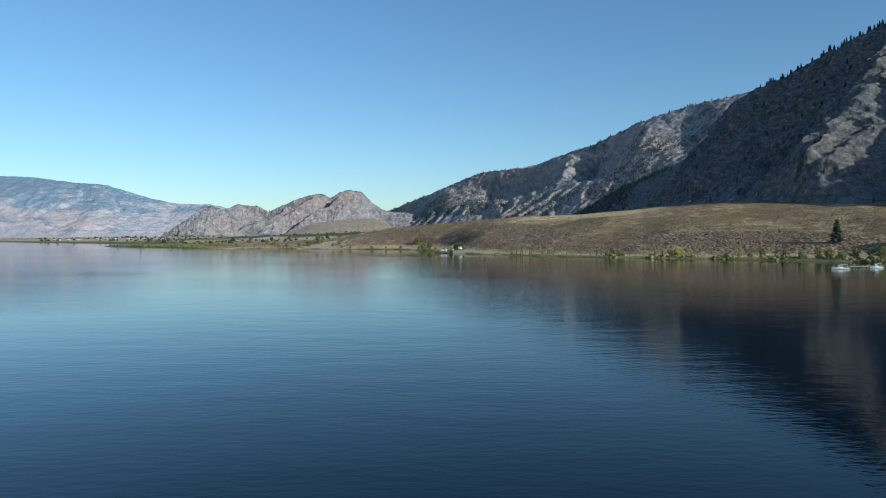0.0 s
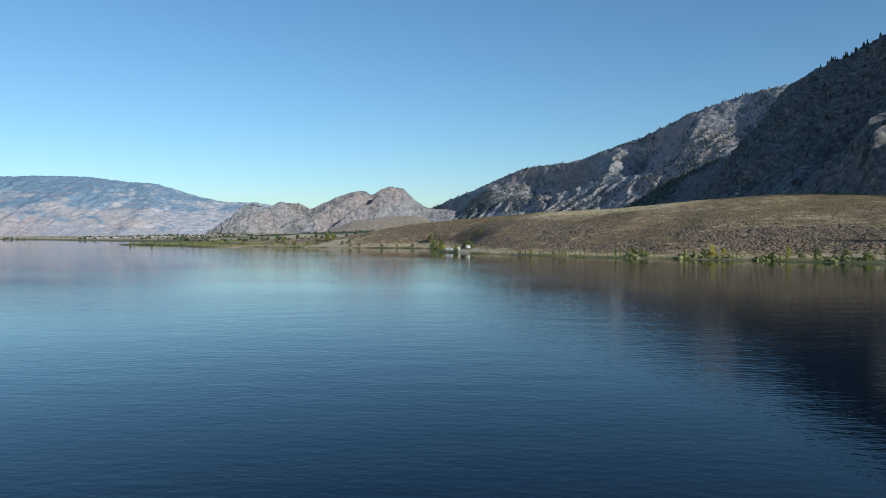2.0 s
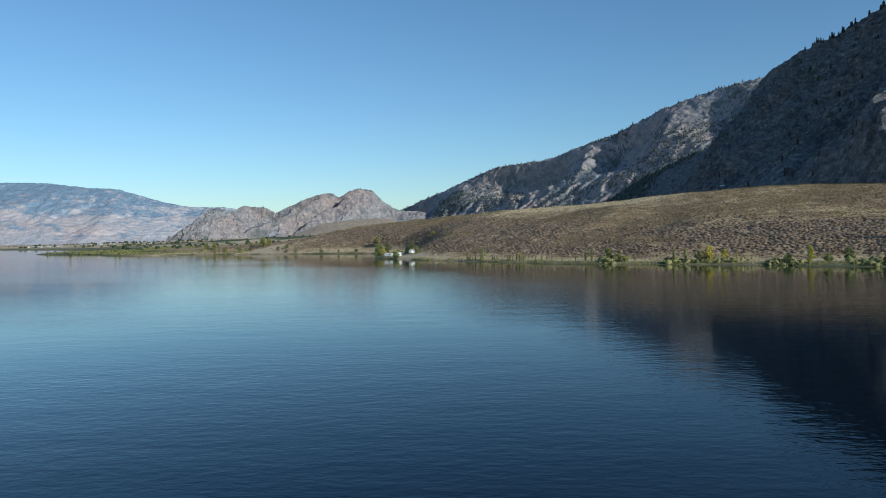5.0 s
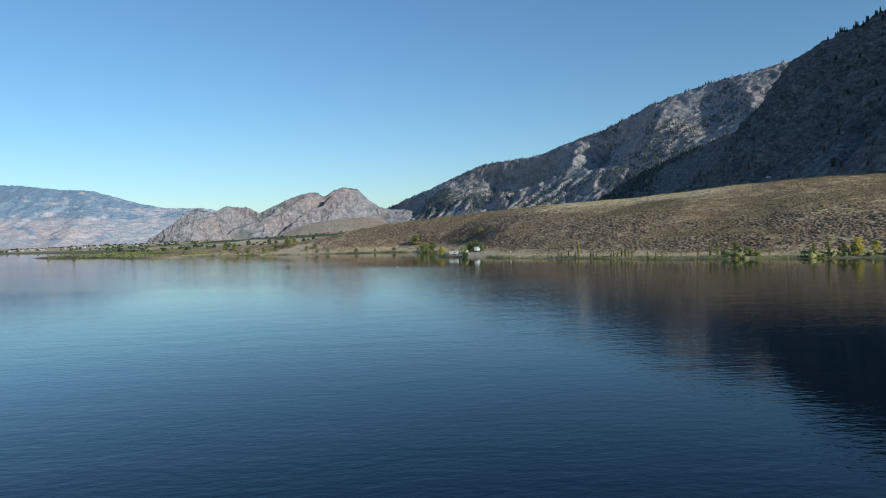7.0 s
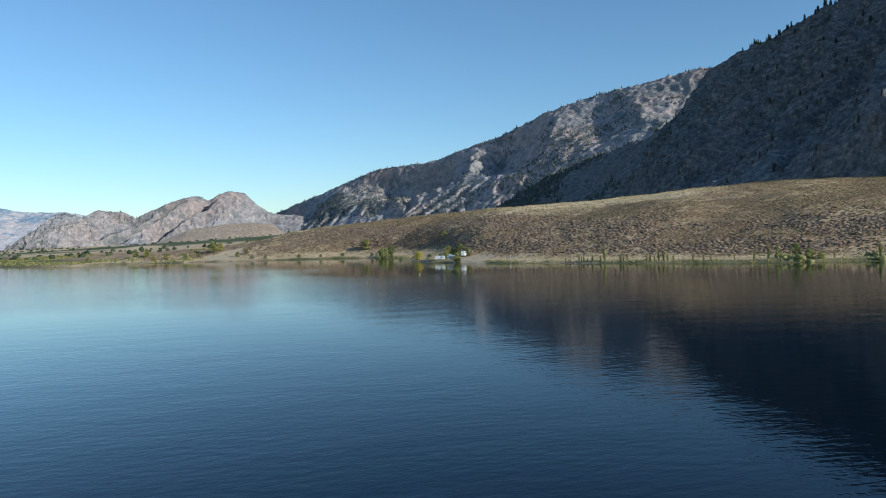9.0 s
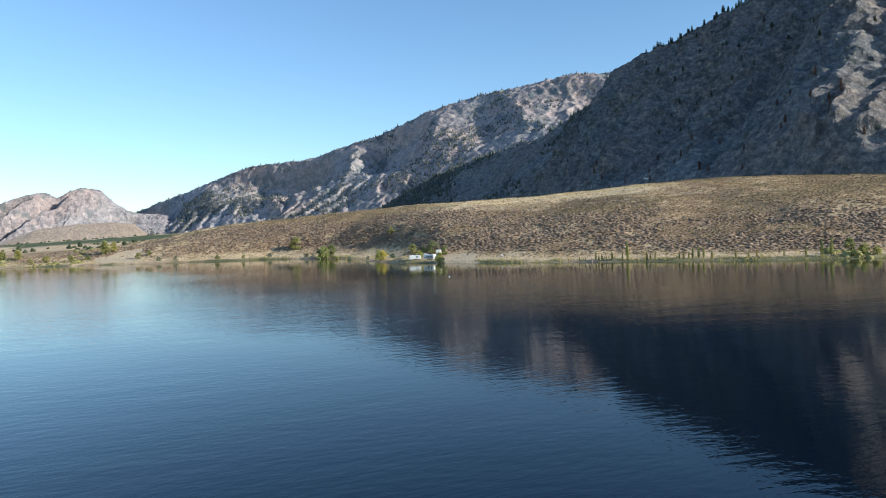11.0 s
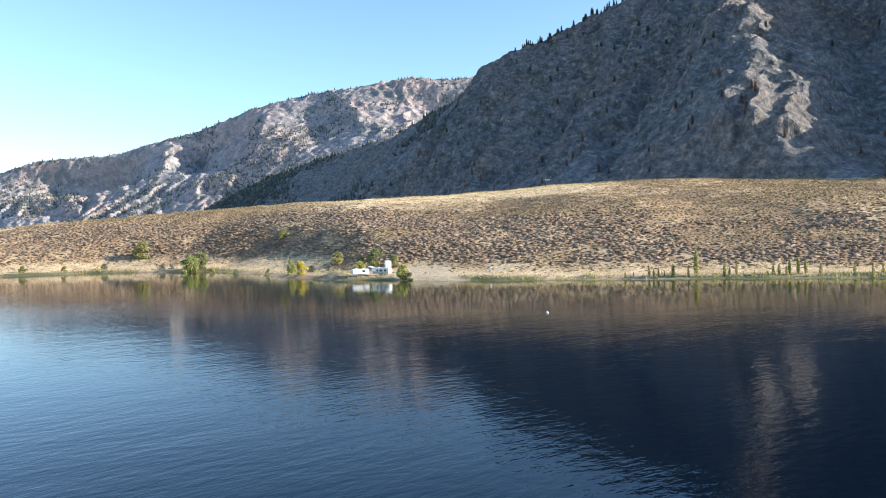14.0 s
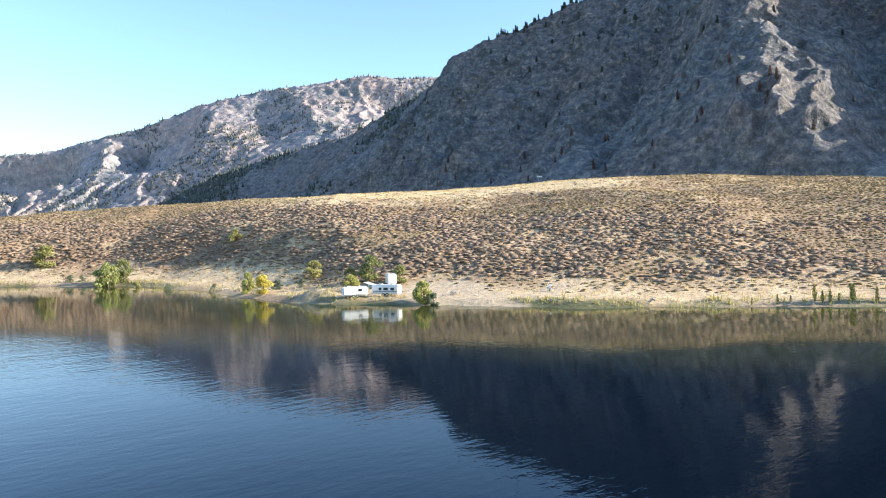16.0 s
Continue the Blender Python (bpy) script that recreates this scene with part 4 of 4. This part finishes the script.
def tarp(x, y, turn):
    t = base("tarp_shelter", x, y, None, turn)
    tagged(t, "pale grey tarp shelter on poles between the trailers", "shelter")
    bm = bmesh.new()
    bmesh.ops.create_grid(bm, x_segments=8, y_segments=8, size=1.0)
    for v in bm.verts:
        v.co = Vector((v.co.x * 1.2, v.co.y * 1.1, 2.0 + 0.35 * v.co.x - 0.25 * (1 - v.co.x ** 2) * (1 - abs(v.co.y))))
    bmesh.ops.solidify(bm, geom=bm.faces[:], thickness=0.02)
    part("sheet", bm, M_BLUE, t)
    for px_, py_ in ((-1.1, -1.0), (-1.1, 1.0), (1.1, -1.0), (1.1, 1.0)):
        part("pole", rod(bmesh.new(), (px_, py_, 0), (px_, py_, 2.0 + 0.35 * px_ / 1.2), 0.03, 0.03), M_STEEL, t)


tarp(4.4, 587.4, 120)


def picnic_table(x, y, turn):
    t = base("picnic_table", x, y, None, turn)
    tagged(t, "weathered wooden picnic table on the sand", "table")
    for k in range(4):
        part("plank", box(bmesh.new(), 0, -0.3 + 0.2 * k, 0.75, 1.8, 0.18, 0.04), M_TIMBER, t)
    for s in (-1, 1):
        part("bench", box(bmesh.new(), 0, s * 0.7, 0.45, 1.8, 0.25, 0.04), M_TIMBER, t)
        bm = rod(bmesh.new(), (s * 0.7, -0.65, 0), (s * 0.7, 0.25, 0.74), 0.04, 0.04)
        rod(bm, (s * 0.7, 0.65, 0), (s * 0.7, -0.25, 0.74), 0.04, 0.04)
        rod(bm, (s * 0.7, -0.75, 0.42), (s * 0.7, 0.75, 0.42), 0.035, 0.035)
        part("leg", bm, M_TIMBER, t)


picnic_table(12.5, 570.5, 30)


def info_box(x, y):
    t = base("information_post", x, y, None, 35)
    tagged(t, "small white arched post with a grey base on dry grass", "post")
    part("plinth", box(bmesh.new(), 0, 0, 0.25, 0.7, 0.5, 0.5, 0.03), M_GREY, t)
    bm = box(bmesh.new(), 0, 0, 0.75, 0.6, 0.4, 0.5, 0.04)
    rod(bm, (0, -0.2, 1.0), (0, 0.2, 1.0), 0.3, 0.3, 16)
    part("cabinet", bm, M_WHITE, t)
    part("opening", box(bmesh.new(), 0, -0.205, 0.8, 0.3, 0.012, 0.4), M_DARK, t)


info_box(26.8, 558.3)


def driftwood(x, y, turn, length):
    t = base("driftwood_log", x, y, None, turn)
    tagged(t, "bleached driftwood log lying at the waterline", "log", "driftwood")
    bm = rod(bmesh.new(), (-length / 2, 0, 0.12), (length / 2, 0.1, 0.2), 0.14, 0.08, 8)
    part("stem", bm, M_POLE, t)
    for k in (-0.2, 0.15, 0.35):
        part("branch", rod(bmesh.new(), (k * length, 0, 0.15), (k * length + 0.3, 0.5 * (1 if k > 0 else -1), 0.7), 0.05, 0.02, 6), M_POLE, t)


for x, y, turn, ln in [(29.0, 536.5, 40, 2.6), (41.5, 519.5, 70, 2.2), (43.5, 516.0, 20, 2.8), (-6.5, 628.0, 80, 2.5), (17.5, 549.0, 110, 2.0), (-7.6, 634.0, 15, 2.2)]:
    driftwood(x, y, turn, ln)


# ---- poles on the crest ----
def utility_pole(x, y, height, twin, turn):
    t = base("utility_pole", x, y, None, turn)
    tagged(t, "pale twin-legged pole with a crossarm on the crest" if twin else "single weathered wooden utility pole on the crest", "pole", "crest poles")
    legs = (-0.9, 0.9) if twin else (0.0,)
    for px_ in legs:
        part("post", rod(bmesh.new(), (px_, 0, -0.4), (px_, 0, height), 0.2, 0.15, 8), M_POLE, t)
    part("crossarm", box(bmesh.new(), 0, 0.2, height - 0.5, 3.6 if twin else 1.8, 0.25, 1.0 if twin else 0.4, 0.03), M_WHITE if twin else M_POLE, t)
    for px_ in (-1.3, 0, 1.3) if twin else (-0.7, 0.7):
        part("insulator", rod(bmesh.new(), (px_, 0.2, height - 0.16), (px_, 0.2, height + 0.2), 0.07, 0.05, 8), M_GREY, t)


utility_pole(262, 777, 13.2, True, -30)
utility_pole(352, 664, 6.5, False, -30)
utility_pole(318, 692, 5.0, False, -30)


# ---- on the water ----
def buoy(x, y):
    t = base("buoy", x, y, 0.0)
    tagged(t, "small white mooring buoy floating on the lake", "buoy")
    bm = bmesh.new()
    bmesh.ops.create_uvsphere(bm, u_segments=16, v_segments=10, radius=0.22)
    bmesh.ops.translate(bm, verts=bm.verts, vec=(0, 0, 0.08))
    part("float", bm, M_WHITE, t, smooth_faces=True)
    part("band", rod(bmesh.new(), (0, 0, 0.05), (0, 0, 0.12), 0.226, 0.226, 18), M_GREY, t)
    part("eye", rod(bmesh.new(), (0, 0, 0.27), (0, 0, 0.38), 0.03, 0.05, 8), M_STEEL, t)


buoy(-26.6, 479.6)


def motor_boat(x, y, turn, length, label):
    t = base("motor_boat", x, y, -0.1, turn)
    tagged(t, label, "boat", "moored boats")
    bm = bmesh.new()
    rings = []
    for k in range(9):
        s = k / 8
        w = 1.1 * (1 - max(0, s - 0.55) ** 2 * 4.7)
        zt = 0.75 + 0.3 * s * s
        xx = -length / 2 + s * length
        rings.append([bm.verts.new((xx, yy * w, zz)) for yy, zz in ((-1, zt), (-0.85, 0.2), (-0.25, -0.15), (0.25, -0.15), (0.85, 0.2), (1, zt))])
    for r0, r1 in zip(rings, rings[1:]):
        for k in range(5):
            bm.faces.new((r0[k], r0[k + 1], r1[k + 1], r1[k]))
        bm.faces.new((r0[5], r0[0], r1[0], r1[5]))
    bm.faces.new(rings[0])
    bm.faces.new(rings[-1][::-1])
    bmesh.ops.recalc_face_normals(bm, faces=bm.faces[:])
    part("hull", bm, M_WHITE, t)
    part("cabin", box(bmesh.new(), 0.2, 0, 1.2, length * 0.36, 1.5, 0.85, 0.15, 0.85), M_WHITE, t)
    part("windscreen", box(bmesh.new(), 0.2, 0, 1.35, length * 0.37, 1.52, 0.3, 0.02, 0.95), M_GLASS, t)
    part("canopy", box(bmesh.new(), -0.9, 0, 1.95, length * 0.4, 1.7, 0.08, 0.03), M_WHITE, t)
    for px_, py_ in ((-1.8, 0.75), (-1.8, -0.75), (0.1, 0.75), (0.1, -0.75)):
        part("canopy_post", rod(bmesh.new(), (px_, py_, 0.8), (px_, py_, 1.93), 0.025, 0.025, 6), M_STEEL, t)
    part("outboard_motor", box(bmesh.new(), -length / 2 - 0.2, 0, 0.7, 0.4, 0.4, 0.8, 0.08), M_DARK, t)


motor_boat(155.0, 301.5, 176, 6.6, "white motor boat with a canopy moored offshore")
motor_boat(175.5, 311.5, 184, 5.0, "smaller white boat tied to the jetty")


def jetty(x, y, turn, length):
    t = base("jetty", x, y, 0.0, turn)
    tagged(t, "low grey timber jetty on posts", "jetty")
    n = int(length / 0.45)
    me = None
    for k in range(n):
        if me is None:
            ob = part("plank", box(bmesh.new(), 0, 0, 0, 0.4, 1.6, 0.06), M_TIMBER, t)
            me = ob.data
        else:
            ob = shared("plank", me, t)
        ob.location = (k * 0.45, 0, 0.62 + 0.01 * (k % 3))
    for s in (-0.6, 0.6):
        part("beam", box(bmesh.new(), length / 2, s, 0.5, length, 0.12, 0.16), M_TIMBER, t)
        for k in range(6):
            part("post", rod(bmesh.new(), (k * length / 5, s * 1.25, -2.0), (k * length / 5, s * 1.25, 1.3), 0.1, 0.09, 8), M_POLE, t)


jetty(163, 312, 25, 24)


# ---- the town on the far shore ----
def house(x, y, turn, length, width, height, roof, label):
    t = base("house", x, y, None, turn)
    tagged(t, label, "house", "far shore houses")
    part("wall", box(bmesh.new(), 0, 0, height / 2 - 0.5, length, width, height + 1.0), M_WALL if roof else M_WHITE, t)
    bm = bmesh.new()
    e = 0.6
    v = [bm.verts.new(c) for c in ((-length / 2 - e, -width / 2 - e, height), (length / 2 + e, -width / 2 - e, height), (length / 2 + e, width / 2 + e, height),
                                   (-length / 2 - e, width / 2 + e, height), (-length / 2 - e, 0, height + width * 0.3), (length / 2 + e, 0, height + width * 0.3))]
    for f in ((0, 1, 5, 4), (2, 3, 4, 5), (0, 4, 3), (1, 2, 5), (3, 2, 1, 0)):
        bm.faces.new([v[k] for k in f])
    bmesh.ops.recalc_face_normals(bm, faces=bm.faces[:])
    part("roof", bm, M_ROOF, t, "pale metal roof")
    for k in range(3):
        part("window", box(bmesh.new(), -length * 0.3 + k * length * 0.3, -width / 2 - 0.02, height * 0.5, 1.6, 0.08, 1.4), M_GLASS, t)


town = np.random.default_rng(5)
for k in range(18):
    s = k / 17
    hx, hy = -1000 + 260 * s + town.uniform(-20, 20), 1770 + 60 * s + town.uniform(-30, 90)
    if shore_distance(np.array([hx]), np.array([hy]))[0] < 12:
        hy += 90
    big = k % 5 == 0
    house(hx, hy, town.uniform(-20, 20), town.uniform(8, 12) if big else town.uniform(4.5, 6.5), town.uniform(4, 5), 2.4 if big else 2.1, k % 2,
          "long white lakeside building" if big else "small pale house on the far shore")
